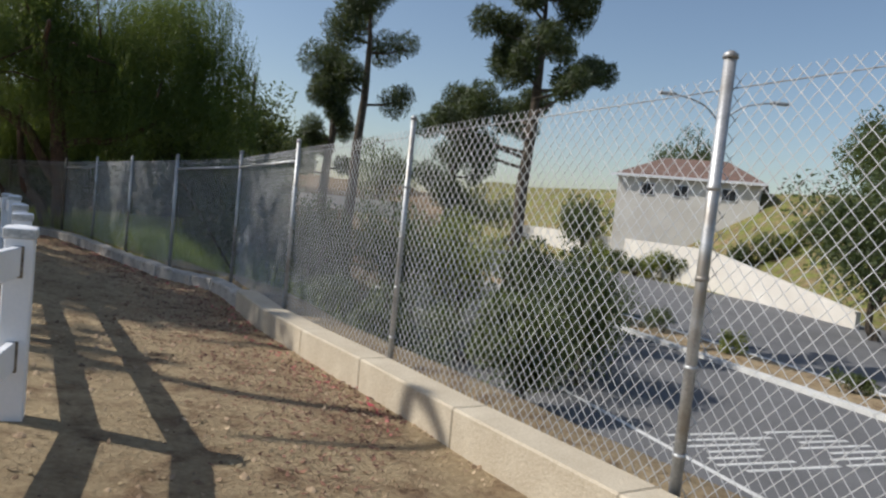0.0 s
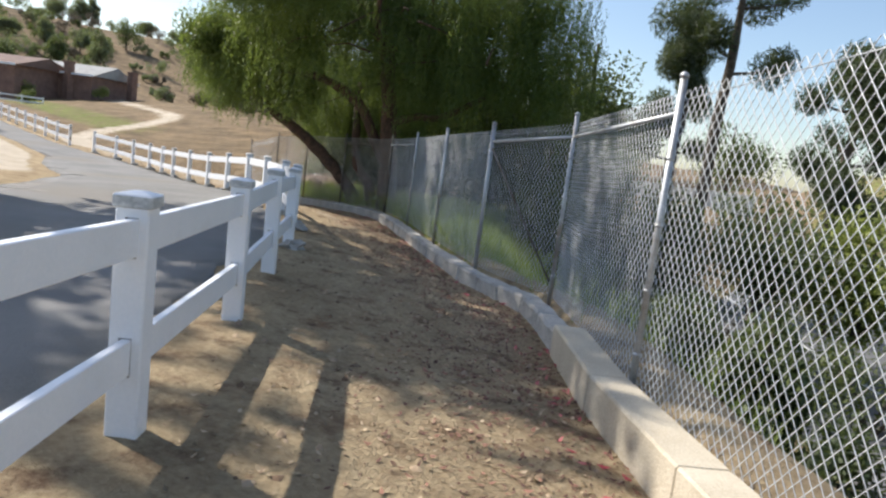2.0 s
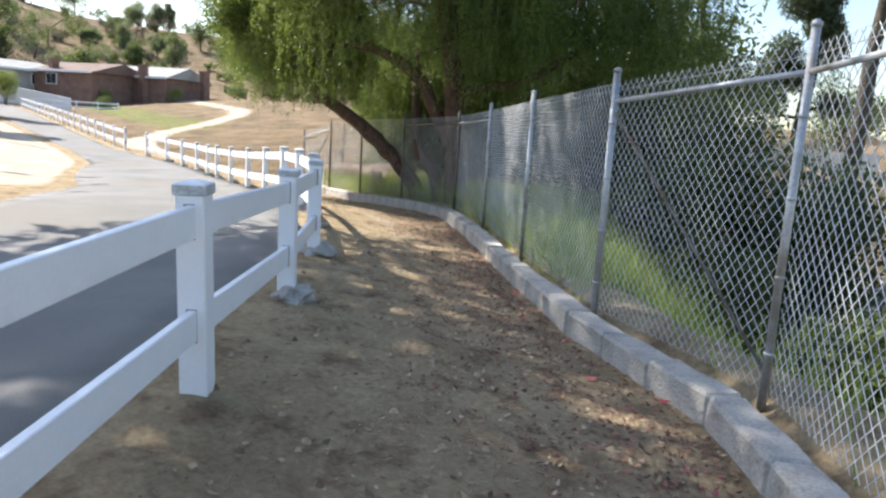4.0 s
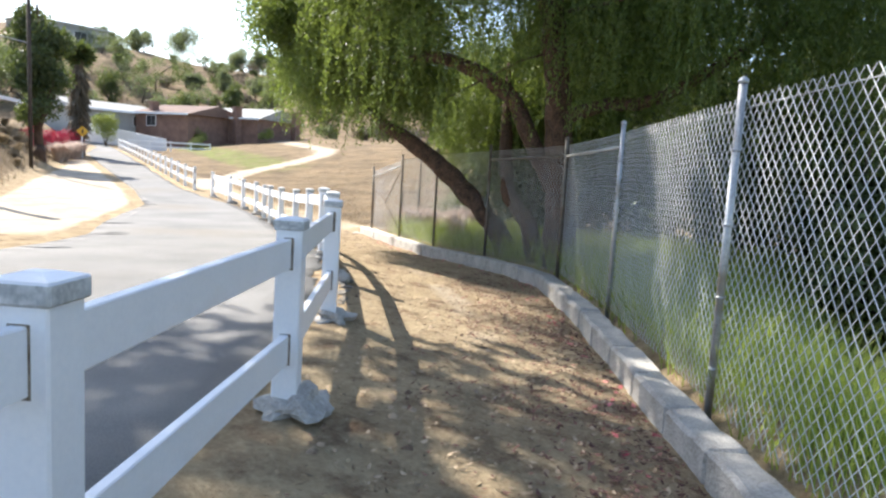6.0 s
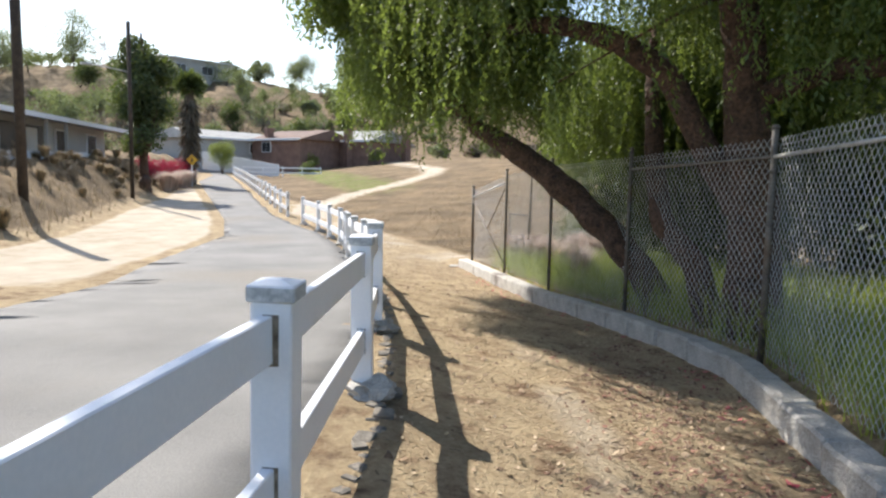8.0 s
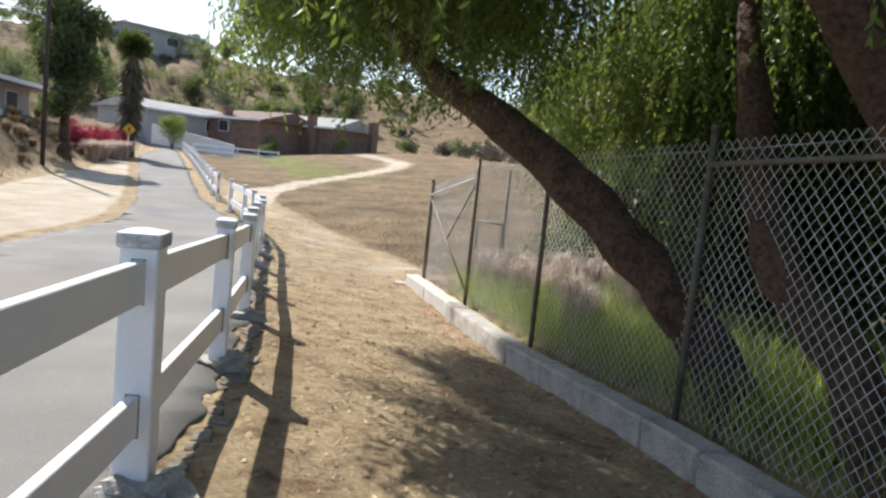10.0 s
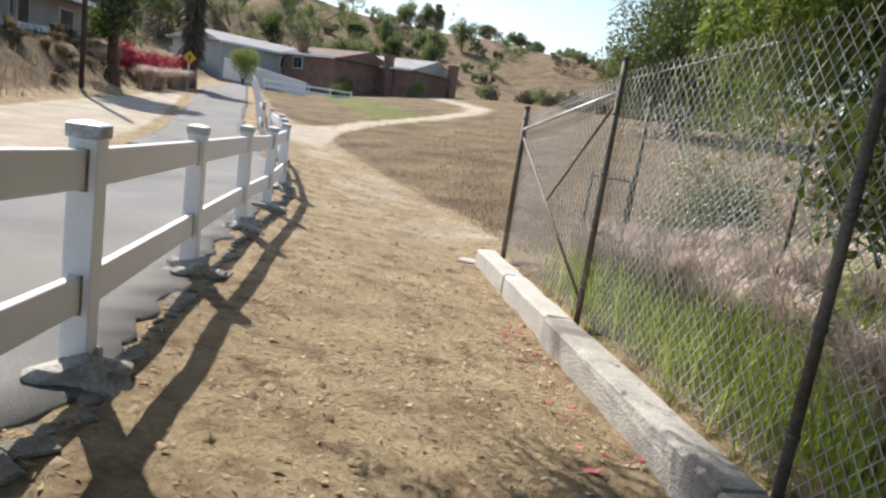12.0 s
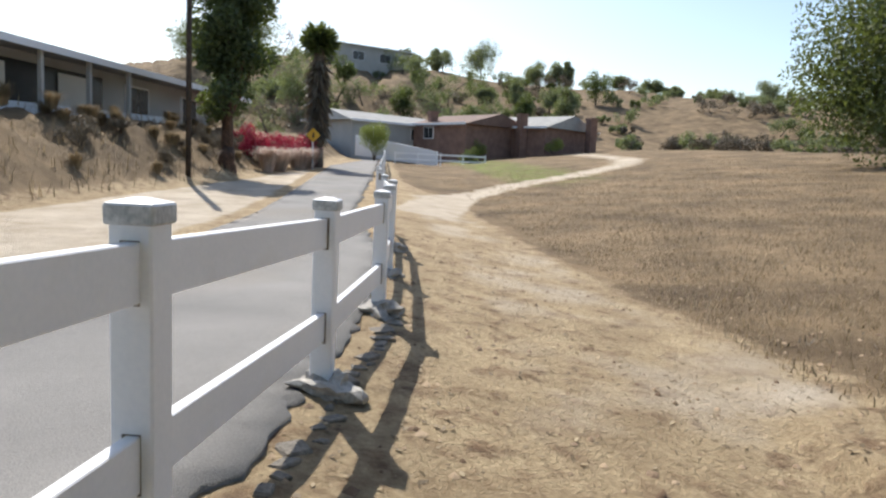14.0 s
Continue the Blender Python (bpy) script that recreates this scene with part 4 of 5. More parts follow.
wall_between("retaining_wall", "long white retaining wall beside the street", (20.6, 46.0), (23.2, 30.6), 2.8, 0.9, -2.4, -2.4, 0.25, M_STUCCO)
wall_between("retaining_wall", "long white retaining wall beside the street", (8.0, 84.0), (20.55, 46.3), 2.6, 2.8, -2.4, -2.4, 0.25, M_STUCCO)
wall_between("retaining_wall", "white wall seen through the trees", (-14.0, 62.0), (-4.0, 66.0), 3.0, 3.0, -1.6, -1.6, 0.25, M_STUCCO)


def house(label, centre, ang, L, W, wall_h, roof_h, m_wall, m_roof, z, hip=0.0, windows=(), over=0.5, door=None):
    """A house: walls, a pitched roof with eaves and fascia, and windows set into the long front (local -y)."""
    t = thing("house", label, "house")
    t.matrix_basis = pose(centre[0], centre[1], z, 0, 0, ang)
    part("wall", boxmesh((L, W, wall_h + 4.0), pose(0, 0, wall_h / 2 - 2.0)), m_wall, t)
    bm = bmesh.new()
    a, b = L / 2 + over, W / 2 + over
    v = [bm.verts.new(p) for p in ((-a, -b, wall_h), (a, -b, wall_h), (a, b, wall_h), (-a, b, wall_h), (-a + hip, 0, wall_h + roof_h), (a - hip, 0, wall_h + roof_h))]
    for f in ((0, 1, 5, 4), (2, 3, 4, 5), (1, 2, 5), (3, 0, 4), (3, 2, 1, 0)):
        bm.faces.new([v[i] for i in f])
    part("roof", bm, m_roof, t)
    for s in (-1, 1):
        part("fascia", boxmesh((2 * a, 0.06, 0.22), pose(0, s * (b + 0.02), wall_h + 0.0)), M_WHITE, t)
    for (u, w, h, sill) in windows:
        wi = part("window", boxmesh((w + 0.14, 0.1, h + 0.14), pose(u, -W / 2 - 0.02, sill + h / 2)), M_WHITE, t)
        for s in (-0.5, 0.5):
            part("pane", boxmesh((w / 2 - 0.05, 0.04, h), pose(u + s * w / 2, -W / 2 - 0.07, sill + h / 2)), M_DARK, wi)
    if door:
        u, w, h = door
        # no hole here: a flat dark panel stands in for the shaded recess
        part("garage_recess_shade", boxmesh((w, 0.1, h), pose(u, -W / 2 - 0.02, h / 2)), M_DARK, t)
    return t


house("two-storey cream house with a brown hipped roof", (22.7, 59.6), -22, 11.5, 9, 2.6, 2.1, M_STUCCO, M_ROOF, 3.3, 3.5, [(-3.2, 1.1, 0.9, 1.1), (-0.4, 1.1, 0.9, 1.1), (3.4, 1.1, 0.9, 1.1)])
for i in range(13):
    x, y = 12.5 + i * 1.35, 53.5 - i * 0.75
    shrub("hedge_bush", "green garden bush on the slope below the house", x, y, 1.5 + 0.5 * math.sin(i * 2.3), (M_SHRUB, M_YELLOWLEAF, M_DARKLEAF)[i % 3], 820 + i, 2600, 0.17, h=2.0 + 0.5 * math.sin(i * 1.7), k=14)
bank_house = house("low grey stucco house above the bank", (-46.3, 8.4), 152, 18, 9, 2.3, 1.2, M_GREYSTUCCO, M_GREYROOF, 1.4, 2.5, [(2.0, 1.6, 1.1, 0.8), (6.5, 1.4, 1.1, 0.8)], 1.5, (-4.2, 7.5, 2.0))
for u in (-7.8, -5.4, -3.0, -0.6):
    part("carport_post", boxmesh((0.14, 0.14, 2.3), pose(u, -5.7, 1.15), 0.01), M_GREYSTUCCO, bank_house)
for u in (-6.4, -2.2):
    part("garage_door", boxmesh((1.7, 0.06, 1.85), pose(u, -4.62, 0.93), 0.01), M_STUCCO, bank_house, "pale garage door")
wall_between("garden_wall", "pale low wall along the top of the bank", (-30.0, 5.4), (-46.5, 14.6), 0.5, 0.5, 1.35, 1.75, 0.15, M_WHITE)
fa = 112
house("low house with a pale grey roof", (-88.0, 36.0), fa, 13, 8, 2.3, 1.2, M_GREYSTUCCO, M_GREYROOF, 2.7, 0.5, [(-3, 1.6, 1.1, 0.8), (2, 1.6, 1.1, 0.8)])
house("red-brown brick house with a gable", (-82.5, 44.5), 20, 8, 9, 2.2, 1.3, M_BRICK, M_ROOF, 2.9, 0.0, [(-1.5, 1.4, 1.1, 0.8)])
house("red-brown brick house with a gable", (-81.2, 52.0), 25, 8, 9, 2.2, 1.5, M_BRICK, M_GREYROOF, 3.0, 0.0, [(-1.5, 1.4, 1.1, 0.8)])
for x, y in ((-83.6, 40.6), (-78.0, 48.2), (-76.6, 55.6)):
    bm = boxmesh((1.0, 0.8, 4.6), pose(x, y, 4.2), 0.03)
    box(bm, (1.15, 0.95, 0.2), pose(x, y, 6.45))
    tagged(part("chimney", bm, M_BRICK), "red-brown brick chimney stack", "chimney")
house("pale blue-grey house on the hill", (-160.0, 54.0), 100, 16, 9, 4.0, 1.0, M_GREYSTUCCO, M_GREYROOF, 20.5, 2.0, [(-4, 2.5, 1.6, 1.2), (2, 2.5, 1.6, 1.2)])
wall_between("garden_wall", "long whitewashed wall beyond the lane", (-79.0, 31.2), (-71.5, 36.6), 1.5, 0.9, 1.9, 1.2, 0.2, M_WHITE)
rail_fence([(-69.9, 32.2), (-69.3, 34.0), (-68.7, 35.8), (-68.1, 37.6), (-67.6, 39.4)], "white vinyl two-rail fence across the meadow's end", 999)

# ---- the bank: poles, palm, trees and bushes ----
def utility_pole(x, y, h, r, arm):
    z = gz(x, y)
    t = thing("utility_pole", "dark weathered wooden utility pole on the bank", "pole")
    part("pole", rod((x, y, z - 0.4), (x, y, z + h), r, 12), M_WOODPOLE, t)
    if arm:
        part("lamp_arm", rod((x, y, z + h * 0.72), (x - 0.3, y - 1.5, z + h * 0.75), 0.03), M_ZINC, t)
        part("lamp_head", boxmesh((0.2, 0.5, 0.1), pose(x - 0.35, y - 1.7, z + h * 0.75), 0.03), M_ZINC, t)


utility_pole(-38.2, 15.1, 8.0, 0.09, True)
utility_pole(-28.4, 9.8, 8.5, 0.15, False)
broad_tree("cypress", "dark tall evergreen with a reddish trunk on the bank", -42.2, 16.6, 8.6, 1.75, M_DARKLEAF, 41, 16000, 0.2, M_BARK, 0.28, 0.12, 40)


def palm(x, y, h, seed, s=1.0):
    """A fan palm wrapped in its skirt of dead fronds."""
    rng = np.random.default_rng(seed)
    z = gz(x, y)
    t = thing("fan_palm", "fan palm with a shaggy skirt of dead fronds", "palm")
    part("trunk", limb([(x, y, z - 0.3), (x, y, z + h * 0.5), (x, y, z + h)], [0.35 * s, 0.3 * s, 0.25 * s], 10), M_GREYBARK, t)
    for nm, lo, hi, n, m, dz in (("skirt", 0.3, 0.88, 2600, M_SAGE, -2.6), ("fronds", 0.93, 1.0, 900, M_DARKLEAF, 0.35)):
        p = np.column_stack([np.full(n, x), np.full(n, y), z + h * (lo + (hi - lo) * rng.random(n))])
        a = rng.normal(size=(n, 3))
        a[:, 2] = dz + 0.6 * a[:, 2]
        a /= np.linalg.norm(a, axis=1)[:, None]
        b = np.cross(a, rng.normal(size=(n, 3)))
        b /= np.linalg.norm(b, axis=1)[:, None]
        ln = s * (0.7 + 0.5 * rng.random(n))[:, None]
        v = np.stack([p, p + a * ln * .6 + b * .06 * s, p + a * ln, p + a * ln * .6 - b * .06 * s], 1).reshape(-1, 3)
        part(nm, arr_mesh(nm, v, np.arange(4 * n).reshape(-1, 4)), m, t)


palm(-53.4, 22.3, 7.0, 42, 1.15)
shrub("bougainvillea", "red flowering bougainvillea on the bank", -48.0, 18.2, 1.3, M_BOUGH, 43, 4000, 0.1, h=1.6)
shrub("bougainvillea", "red flowering bougainvillea on the bank", -50.5, 19.6, 1.2, M_BOUGH, 44, 3500, 0.1, h=1.5)
shrub("bougainvillea", "red flowering bougainvillea on the bank", -53.0, 21.6, 1.1, M_BOUGH, 45, 3500, 0.1, h=2.2)


def plume_grass(name, label, x, y, n, s, h, seed, m, z=None):
    """A fountain of arching blades."""
    rng = np.random.default_rng(seed)
    z = gz(x, y) if z is None else z
    a = rng.random(n) * 6.283
    r = rng.random(n) * 0.25 * s
    out = (0.25 + 0.75 * rng.random(n)) * s
    hh = h * (0.55 + 0.45 * rng.random(n))
    c, si = np.cos(a), np.sin(a)
    base = np.column_stack([x + c * r, y + si * r, np.full(n, z)])
    mid = base + np.column_stack([c * out * 0.35, si * out * 0.35, hh * 0.8])
    tip = base + np.column_stack([c * out, si * out, hh * (0.75 + 0.25 * rng.random(n))])
    w = np.column_stack([-si, c, np.zeros(n)]) * (0.004 if s < 0.5 else 0.012)
    v = np.stack([base - w, base + w, mid + w * 1.6, mid - w * 1.6, tip + w * .3, tip - w * .3], 1).reshape(-1, 3)
    i = np.arange(n)[:, None] * 6
    f = np.vstack([i + np.array([0, 1, 2, 3]), i + np.array([3, 2, 4, 5])])
    return tagged(part(name, arr_mesh(name, v, f), m), label, "grass")


for i, (x, y, s) in enumerate([(-47.2, 19.3, 1.2), (-49.5, 20.6, 1.3), (-51.0, 21.4, 1.1), (-45.6, 18.6, 0.9)]):
    plume_grass("pampas_grass", "pale dry pampas grass hanging down the bank", x, y, 700, s, 1.2, 70 + i, M_PLUME)
rng = np.random.default_rng(9)
for i in range(64):
    u = rng.random()
    x = -23 - u * 27
    y = np.interp(x, BANKFOOT[::-1, 0], BANKFOOT[::-1, 1]) - 1.0 - rng.random() * 3.6
    if i % 4:
        plume_grass("dry_tussock", "dry straw-coloured tussock on the bank", x, y, 320, 0.28 + 0.22 * rng.random(), 0.35 + 0.35 * rng.random(), 200 + i, M_DRYBLADE)
    else:
        shrub("bank_bush", "dusty olive bush on the dry bank", x, y, 0.35 + 0.35 * rng.random(), M_SAGE, 200 + i, 1300, 0.055)

# the warning sign
sgn = thing("road_sign", "yellow diamond warning sign on a white post", "sign")
sx, sy, sz = -50.4, 21.5, 2.05
part("post", boxmesh((0.07, 0.07, 2.0), pose(sx - 0.06, sy, sz - 0.9), 0.005), M_WHITE, sgn)
part("plate", boxmesh((0.02, 0.52, 0.52), pose(sx, sy, sz, 45, 0, -18), 0.004), M_YELLOW, sgn)
part("symbol", boxmesh((0.012, 0.09, 0.26), pose(sx + 0.016, sy, sz, 0, 0, -18), 0.003), M_BLACK, sgn)
shrub("small_tree", "bright green young tree before the far houses", -74.0, 31.6, 1.5, M_YELLOWLEAF, 46, 4000, 0.16, h=4.4)
shrub("garden_bush", "rounded green garden bush", -68.5, 38.4, 1.0, M_SHRUB, 47, 2200, 0.12, h=1.3)
shrub("garden_bush", "light green garden bush by the brick house", -77.5, 43.0, 1.1, M_YELLOWLEAF, 48, 2200, 0.12, h=2.0)
shrub("garden_bush", "light green garden bush by the brick house", -74.5, 50.0, 1.2, M_YELLOWLEAF, 49, 2200, 0.12, h=1.7)

# ---- the hill: scattered scrub, trees on the crest ----
rng = np.random.default_rng(77)
for i in range(240):
    phi = radians(rng.uniform(2, 58))
    r = rng.uniform(84, 168)
    x, y = -14 - r * math.cos(phi), 14 + r * math.sin(phi)
    s = rng.uniform(1.2, 3.6) * (1.7 if phi < radians(26) else 1.0)
    shrub("hill_scrub", "dark scrub on the dry hillside", x, y, s, (M_SAGE if rng.random() < 0.4 else M_HILLLEAF) if rng.random() < 0.75 else M_SHRUB, 300 + i, 900, 0.3, h=s * 0.9, k=9, stems=1)
for i, (phi, r, h, s) in enumerate([(24.5, 164, 10, 3.0), (29, 170, 7, 2.4), (30.5, 172, 6.5, 2.0), (31.5, 172, 7.5, 1.3), (35.5, 175, 5, 1.6), (38, 178, 4.6, 2.4), (39.5, 178, 4.2, 2.4), (42.5, 180, 4.6, 3.4), (46, 184, 7.5, 3.4), (47.5, 184, 6.5, 4.0), (50, 184, 5, 3.0), (21, 160, 5, 2.5), (18.5, 158, 4.5, 2.8), (16, 156, 5, 3), (7, 150, 12, 4), (2, 140, 10, 4.5), (10, 110, 9, 4), (5, 100, 8, 4), (0, 96, 7, 4)]):
    x, y = -14 - r * math.cos(radians(phi)), 14 + r * math.sin(radians(phi))
    broad_tree("hill_tree", "dark tree on the crest of the hill", x, y, h, s * 1.45, M_HILLLEAF, 500 + i, 6000, 0.34, clear=0.02, k=24)
for i, (x, y, h, s) in enumerate([(-20, 70, 8, 5), (-8, 75, 9, 5), (4, 80, 8, 5), (-14, 52, 7, 4), (14, 62, 7, 3.5), (40, 60, 8, 5), (32, 45, 7, 4), (-30, 80, 9, 6), (30, 85, 9, 6), (-22, 45, 7, 4)]):
    broad_tree("distant_tree", "green tree beyond the street", x, y, h, s, M_SHRUB if i % 2 else M_DARKLEAF, 600 + i, 4500, 0.34, clear=0.12, k=22)

for i, (x, y, h, s, m) in enumerate([(-0.6, 15.6, 3.6, 1.5, M_DARKLEAF), (1.6, 16.8, 4.4, 1.7, M_SHRUB), (3.9, 17.5, 4.2, 1.6, M_YELLOWLEAF), (5.9, 16.2, 3.4, 1.1, M_DARKLEAF), (7.0, 12.2, 3.9, 1.5, M_DARKLEAF), (5.4, 9.6, 2.6, 1.0, M_SHRUB), (2.6, 9.3, 2.3, 0.9, M_SHRUB), (6.0, 13.5, 2.2, 0.9, M_SHRUB), (0.9, 10.8, 2.3, 1.2, M_DARKLEAF), (-4.6, 17.4, 4.2, 2.0, M_DARKLEAF), (-2.0, 16.9, 3.8, 1.8, M_SHRUB), (-7.0, 18.6, 4.2, 2.0, M_DARKLEAF), (-2.8, 14.3, 2.2, 1.1, M_SHRUB), (-10.6, 20.2, 4.4, 2.0, M_DARKLEAF), (-8.6, 19.0, 4.6, 2.0, M_DARKLEAF)]):
    broad_tree("slope_tree", "dense small tree on the slope behind the fence", x, y, h, s, m, 700 + i, 5200, 0.15, clear=0.08, trunk_r=0.08, k=22)

for i, (x, y, h, k) in enumerate([(-5.4, 16.4, 3.0, 1.5), (-7.3, 16.9, 3.2, 1.5), (-3.6, 15.8, 2.6, 1.2), (-9.4, 17.6, 3.0, 1.5), (-6.4, 18.2, 3.6, 1.7), (-11.2, 18.6, 3.4, 1.4), (-11.5, 17.5, 4.2, 1.3), (-10.2, 16.9, 4.0, 1.2)]):
    broad_tree("understorey_tree", "low dense dark tree behind the leaning trunks", x, y, h, k, M_DARKLEAF, 740 + i, 9000, 0.12, clear=0.02, trunk_r=0.06, k=26)
rng = np.random.default_rng(78)
for i in range(16):
    phi, d = radians(8 + 1.7 * i + rng.uniform(-1, 1)), rng.uniform(92, 135)
    x, y = -14 - d * math.cos(phi), 14 + d * math.sin(phi)
    # two in three take the leaf colour with haze painted in
    broad_tree("hillside_tree", "haze-tinted green tree on the lower hillside", x, y, rng.uniform(4, 7.5), rng.uniform(1.8, 3.2), M_HILLLEAF if i % 3 else M_SHRUB, 760 + i, 3500, 0.32, clear=0.08, k=20)

# street lamp
lam = thing("street_lamp", "grey street lamp with two curved arms", "street lamp")
lx, ly, lz = 13.3, 24.0, -2.3
part("pole", rod((lx, ly, lz), (lx, ly, lz + 8.4), 0.07, 10), M_ZINC, lam)
for s in (-1, 1):
    part("arm", limb([(lx, ly, lz + 8.3), (lx + s * 0.8, ly, lz + 9.0), (lx + s * 2.0, ly, lz + 9.3)], [0.04, 0.035, 0.03], 7), M_ZINC, lam)
    part("lamp_head", boxmesh((0.7, 0.28, 0.12), pose(lx + s * 2.2, ly, lz + 9.28), 0.04), M_ZINC, lam)


# ---- grass, litter and clods ----
def blades(name, label, pts, h, m, seed, lean=0.4, width=0.006):
    rng = np.random.default_rng(seed)
    n = len(pts)
    base = np.column_stack([pts, ground_z(pts) - 0.01])
    a = rng.random(n) * 6.283
    hh = h * (0.5 + 0.7 * rng.random(n))
    le = lean * rng.random(n) * hh
    tip = base + np.column_stack([np.cos(a) * le, np.sin(a) * le, hh])
    mid = base * 0.45 + tip * 0.55 - np.column_stack([np.cos(a) * le * .2, np.sin(a) * le * .2, np.zeros(n)])
    w = np.column_stack([-np.sin(a), np.cos(a), np.zeros(n)]) * width
    v = np.stack([base - w, base + w, mid + w * .8, mid - w * .8, tip + w * .15, tip - w * .15], 1).reshape(-1, 3)
    i = np.arange(n)[:, None] * 6
    f = np.vstack([i + np.array([0, 1, 2, 3]), i + np.array([3, 2, 4, 5])])
    return tagged(part(name, arr_mesh(name, v, f), m), label, "grass", kind="stuff")


def scatter_box(n, x0, x1, y0, y1, keep, seed):
    rng = np.random.default_rng(seed)
    p = np.column_stack([rng.uniform(x0, x1, n), rng.uniform(y0, y1, n)])
    return p[keep(p, rng)]


g = scatter_box(170000, -14.5, 3, 5, 21, lambda p, r: (along(CURB, p)[0] > 0.2) & (along(CURB, p)[0] < 4.5) & (p[:, 0] > -14.2) & (r.random(len(p)) < np.where(p[:, 0] < -1.2, 0.8, np.where(along(CURB, p)[0] > 1.6, 0.35, 0.06))), 1)
blades("tall_grass", "tall bright green grass behind the chain-link fence", g, 0.46, M_GRASS, 2, 1.1, 0.0045)
g = scatter_box(330000, -52, -15.5, 15, 48, lambda p, r: (along(FENCE, p)[0] > 3.1) & (r.random(len(p)) < np.exp(-(np.hypot(p[:, 0] + 15, p[:, 1] - 17)) / 15) * (0.35 + 0.65 * (wave(p[:, 0], p[:, 1], 1.9) > -0.1))), 3)
blades("dry_meadow_grass", "short dry straw-coloured meadow grass", g, 0.085, M_DRYBLADE, 4, 1.3, 0.005)
g = scatter_box(16000, -46, -15.5, 15, 44, lambda p, r: (along(FENCE, p)[0] > 3.3) & (r.random(len(p)) < np.exp(-(np.hypot(p[:, 0] + 15, p[:, 1] - 17)) / 14) * (wave(p[:, 0], p[:, 1], 2.3, 2.0) > 0.25)), 33)
blades("meadow_weeds", "low olive weeds among the dry grass", g, 0.07, M_SAGE, 34, 1.5, 0.008)
g = scatter_box(7000, -60, -18, 4, 22, lambda p, r: (along(BANKFOOT, p)[0] < -0.3) & (along(BANKFOOT, p)[0] > -4.5), 5)
blades("bank_grass", "sparse dry grass on the bank", g, 0.28, M_DRYBLADE, 6, 0.7, 0.014)
rng = np.random.default_rng(8)
for i in range(34):
    x = rng.uniform(-14.8, -10.8)
    y = np.interp(x, CURB[::-1, 0], CURB[::-1, 1]) + 0.5 + rng.random() * 2.6
    plume_grass("fountain_grass", "fountain grass with pinkish buff plumes", x, y, 260, 0.36, 0.6 + 0.2 * rng.random(), 400 + i, M_PLUME)
shrub("dark_bush", "dense dark bush behind the weeds", -15.5, 20.7, 1.1, M_SHRUB, 401, 5000, 0.06, h=1.5)
shrub("dark_bush", "dense dark bush behind the weeds", -12.6, 20.6, 1.3, M_DARKLEAF, 402, 5000, 0.07, h=2.0)


def chips(name, label, pts, size, m, seed, curl=0.5, kind="stuff", cat="leaf litter", lift=0.006):
    """Small curled flakes lying on the soil."""
    rng = np.random.default_rng(seed)
    n = len(pts)
    c = np.column_stack([pts, ground_z(pts) + lift])
    a = rng.random(n) * 6.283
    s = size * (0.5 + rng.random(n))
    u = np.column_stack([np.cos(a), np.sin(a), rng.normal(0, 0.25, n)]) * s[:, None]
    w = np.column_stack([-np.sin(a), np.cos(a), rng.normal(0, 0.25, n)]) * (s * (0.25 + 0.3 * rng.random(n)))[:, None]
    up = np.column_stack([np.zeros(n), np.zeros(n), s * curl * rng.random(n)])
    v = np.stack([c - u + up, c + w, c + u + up, c - w], 1).reshape(-1, 3)
    return tagged(part(name, arr_mesh(name, v, np.arange(4 * n).reshape(-1, 4)), m), label, cat, kind=kind)


def on_path(p):
    return (along(FENCE, p)[0] > 0.12) & (along(CURB, p)[0] < -0.14)


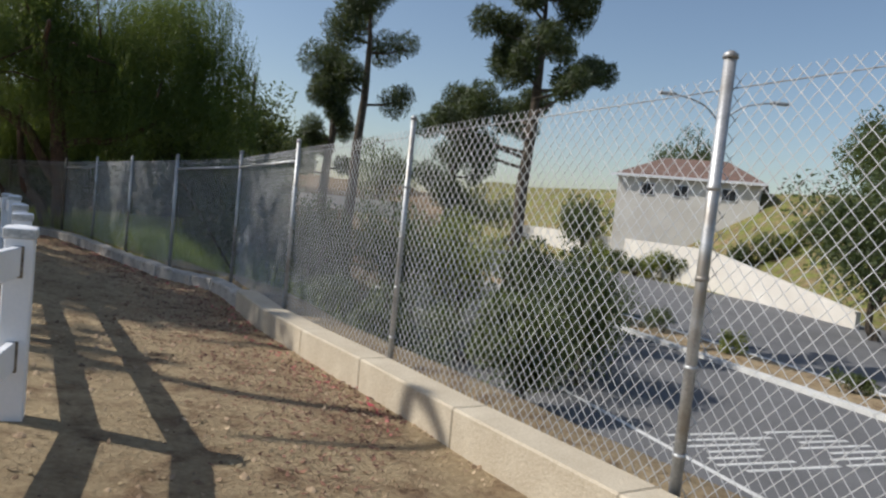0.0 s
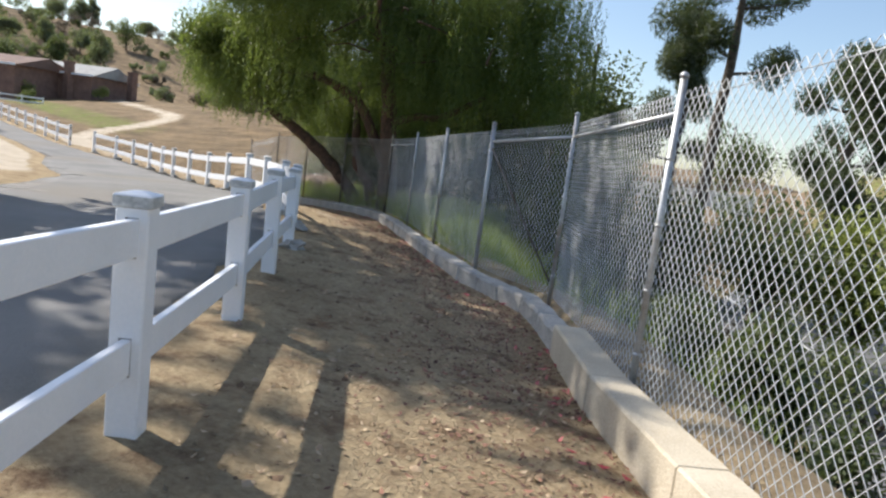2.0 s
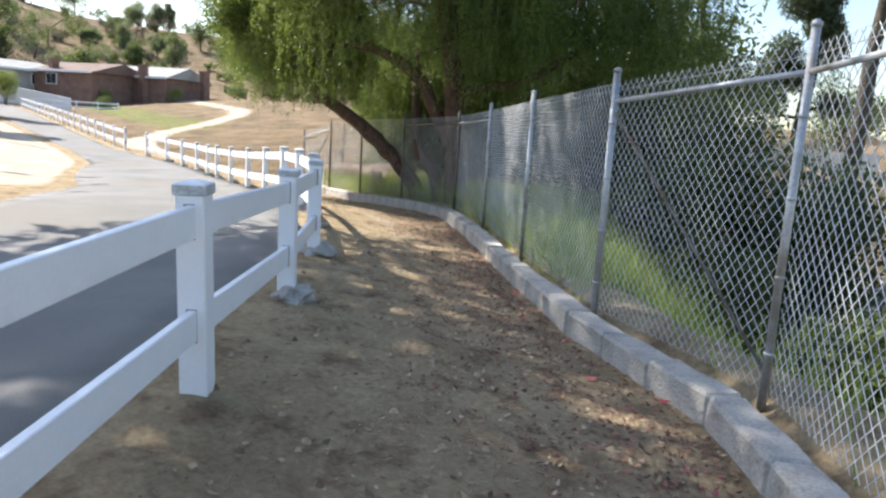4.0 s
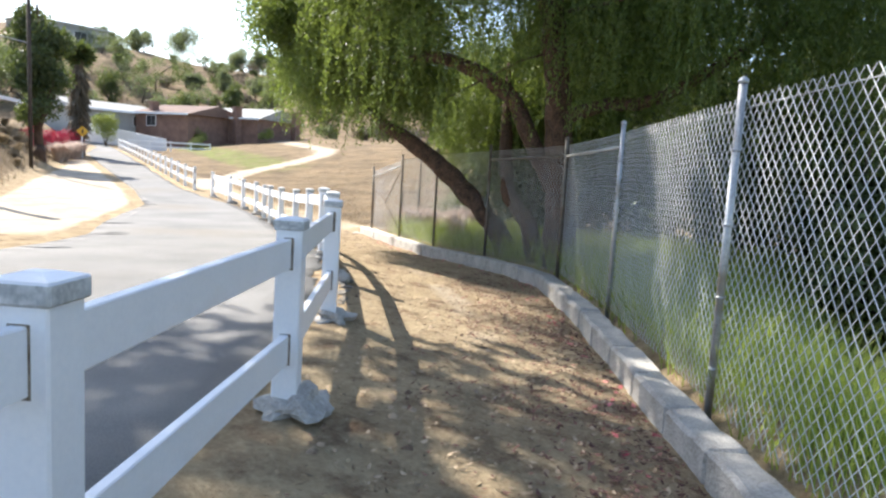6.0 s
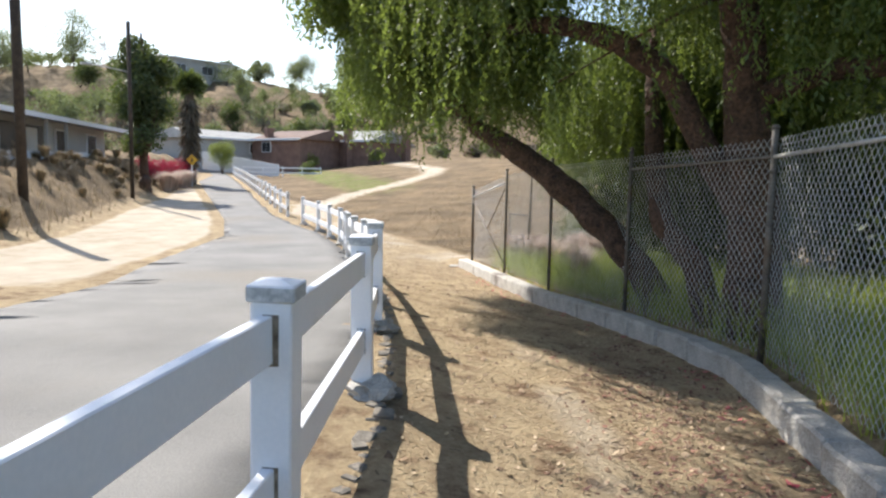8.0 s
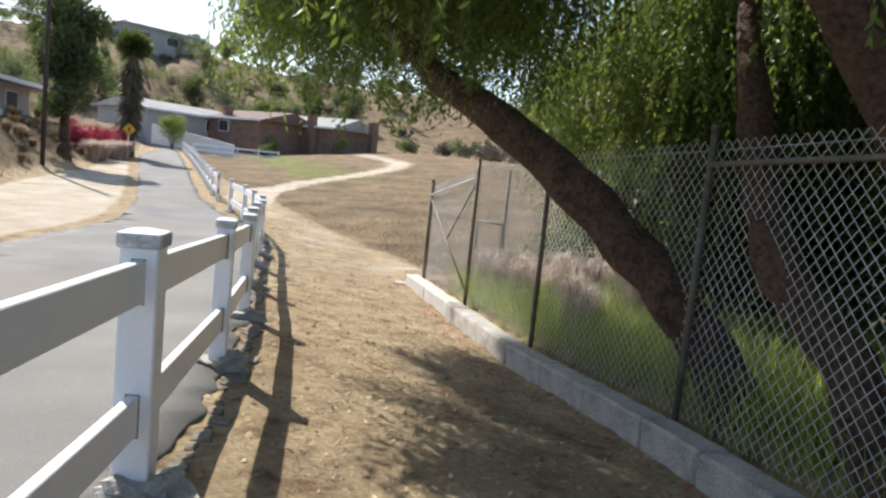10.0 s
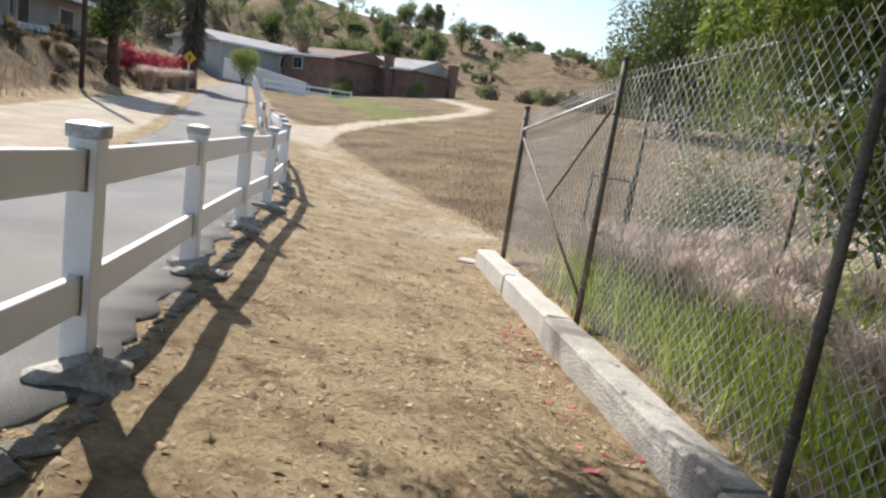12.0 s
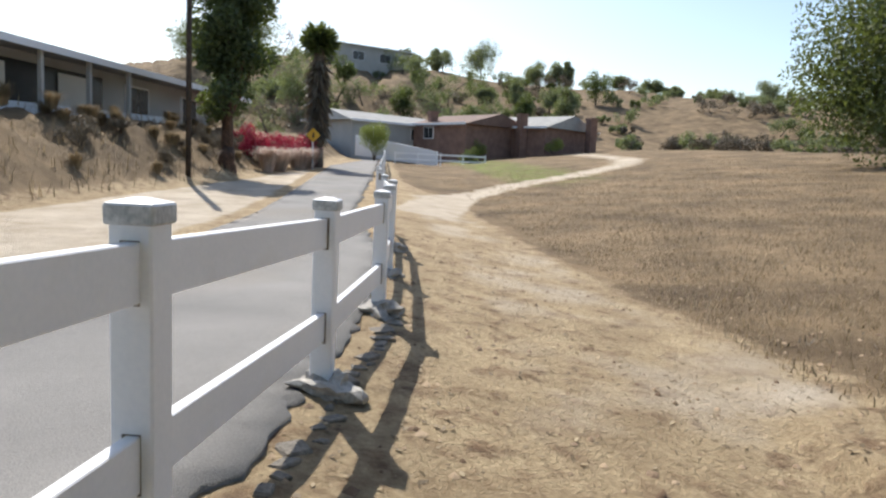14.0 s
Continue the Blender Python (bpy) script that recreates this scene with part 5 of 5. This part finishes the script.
g = scatter_box(110000, -16, 6, -5, 18, lambda p, r: on_path(p) & (r.random(len(p)) < np.clip(1.1 + along(CURB, p)[0] * 0.45, 0.12, 1) * np.where(p[:, 0] > 1.5, 0.35, 1)), 11)
chips("leaf_litter", "brown fallen leaves on the soil", g, 0.017, M_LITTER, 12)
g = scatter_box(120000, -8, 4, -2, 13, lambda p, r: on_path(p) & (along(CURB, p)[0] > -1.7) & (r.random(len(p)) < np.clip(1.1 + along(CURB, p)[0] * 0.7, 0.05, 1) * (0.4 + 0.6 * (wave(p[:, 0], p[:, 1], 2.2, 1.0) > -0.2))), 17)
chips("red_leaf_litter", "dark reddish brown fallen leaves near the kerb", g, 0.019, M_REDLITTER, 18)
g = scatter_box(26000, -16, 4, -2, 18, lambda p, r: (along(CURB, p)[0] < -0.12) & (along(CURB, p)[0] > -0.45) & (r.random(len(p)) < np.where((p[:, 0] * 1.7 + np.sin(p[:, 0] * 3) * 2) % 5 < 1.6, 0.9, np.where(p[:, 0] > -6, 0.4, 0.14))), 13)
chips("pink_leaf_litter", "fallen pinkish red leaves along the kerb", g, 0.03, M_PINKLITTER, 14)
g = scatter_box(30000, -26, 6, -6, 22, lambda p, r: (along(FENCE, p)[0] > 0.0) & ((along(CURB, p)[0] < -0.14) | (p[:, 0] < -16)) & (along(FENCE, p)[0] < 4.5), 15)


def clods(pts, seed):
    rng = np.random.default_rng(seed)
    n = len(pts)
    c = np.column_stack([pts, ground_z(pts)])
    s = 0.007 + 0.028 * rng.random(n) ** 4
    o = np.array([(1, 0, 0), (0, 1, 0), (-1, 0, 0), (0, -1, 0), (0, 0, 0.8), (0, 0, -0.6)])
    v = (c[:, None, :] + o[None] * s[:, None, None] * (0.6 + 0.8 * rng.random((n, 6, 1)))).reshape(-1, 3)
    t = np.array([(0, 1, 4), (1, 2, 4), (2, 3, 4), (3, 0, 4)])
    f = (np.arange(n)[:, None, None] * 6 + t[None]).reshape(-1, 3)
    tagged(part("soil_clods", arr_mesh("soil_clods", v, f), M_CLOD), "crumbs of soil and small stones", "gravel", kind="stuff")


clods(g, 16)

g = scatter_box(70000, -24, 4, -4, 20, lambda p, r: (along(FENCE, p)[0] > 0.15) & ((along(CURB, p)[0] < -0.14) | (p[:, 0] < -16)) & (along(FENCE, p)[0] < 3.4) & (r.random(len(p)) < 0.6), 23)
chips("straw_litter", "pale bits of straw and bark on the soil", g, 0.02, M_DRYBLADE, 24, 0.3, cat="litter")
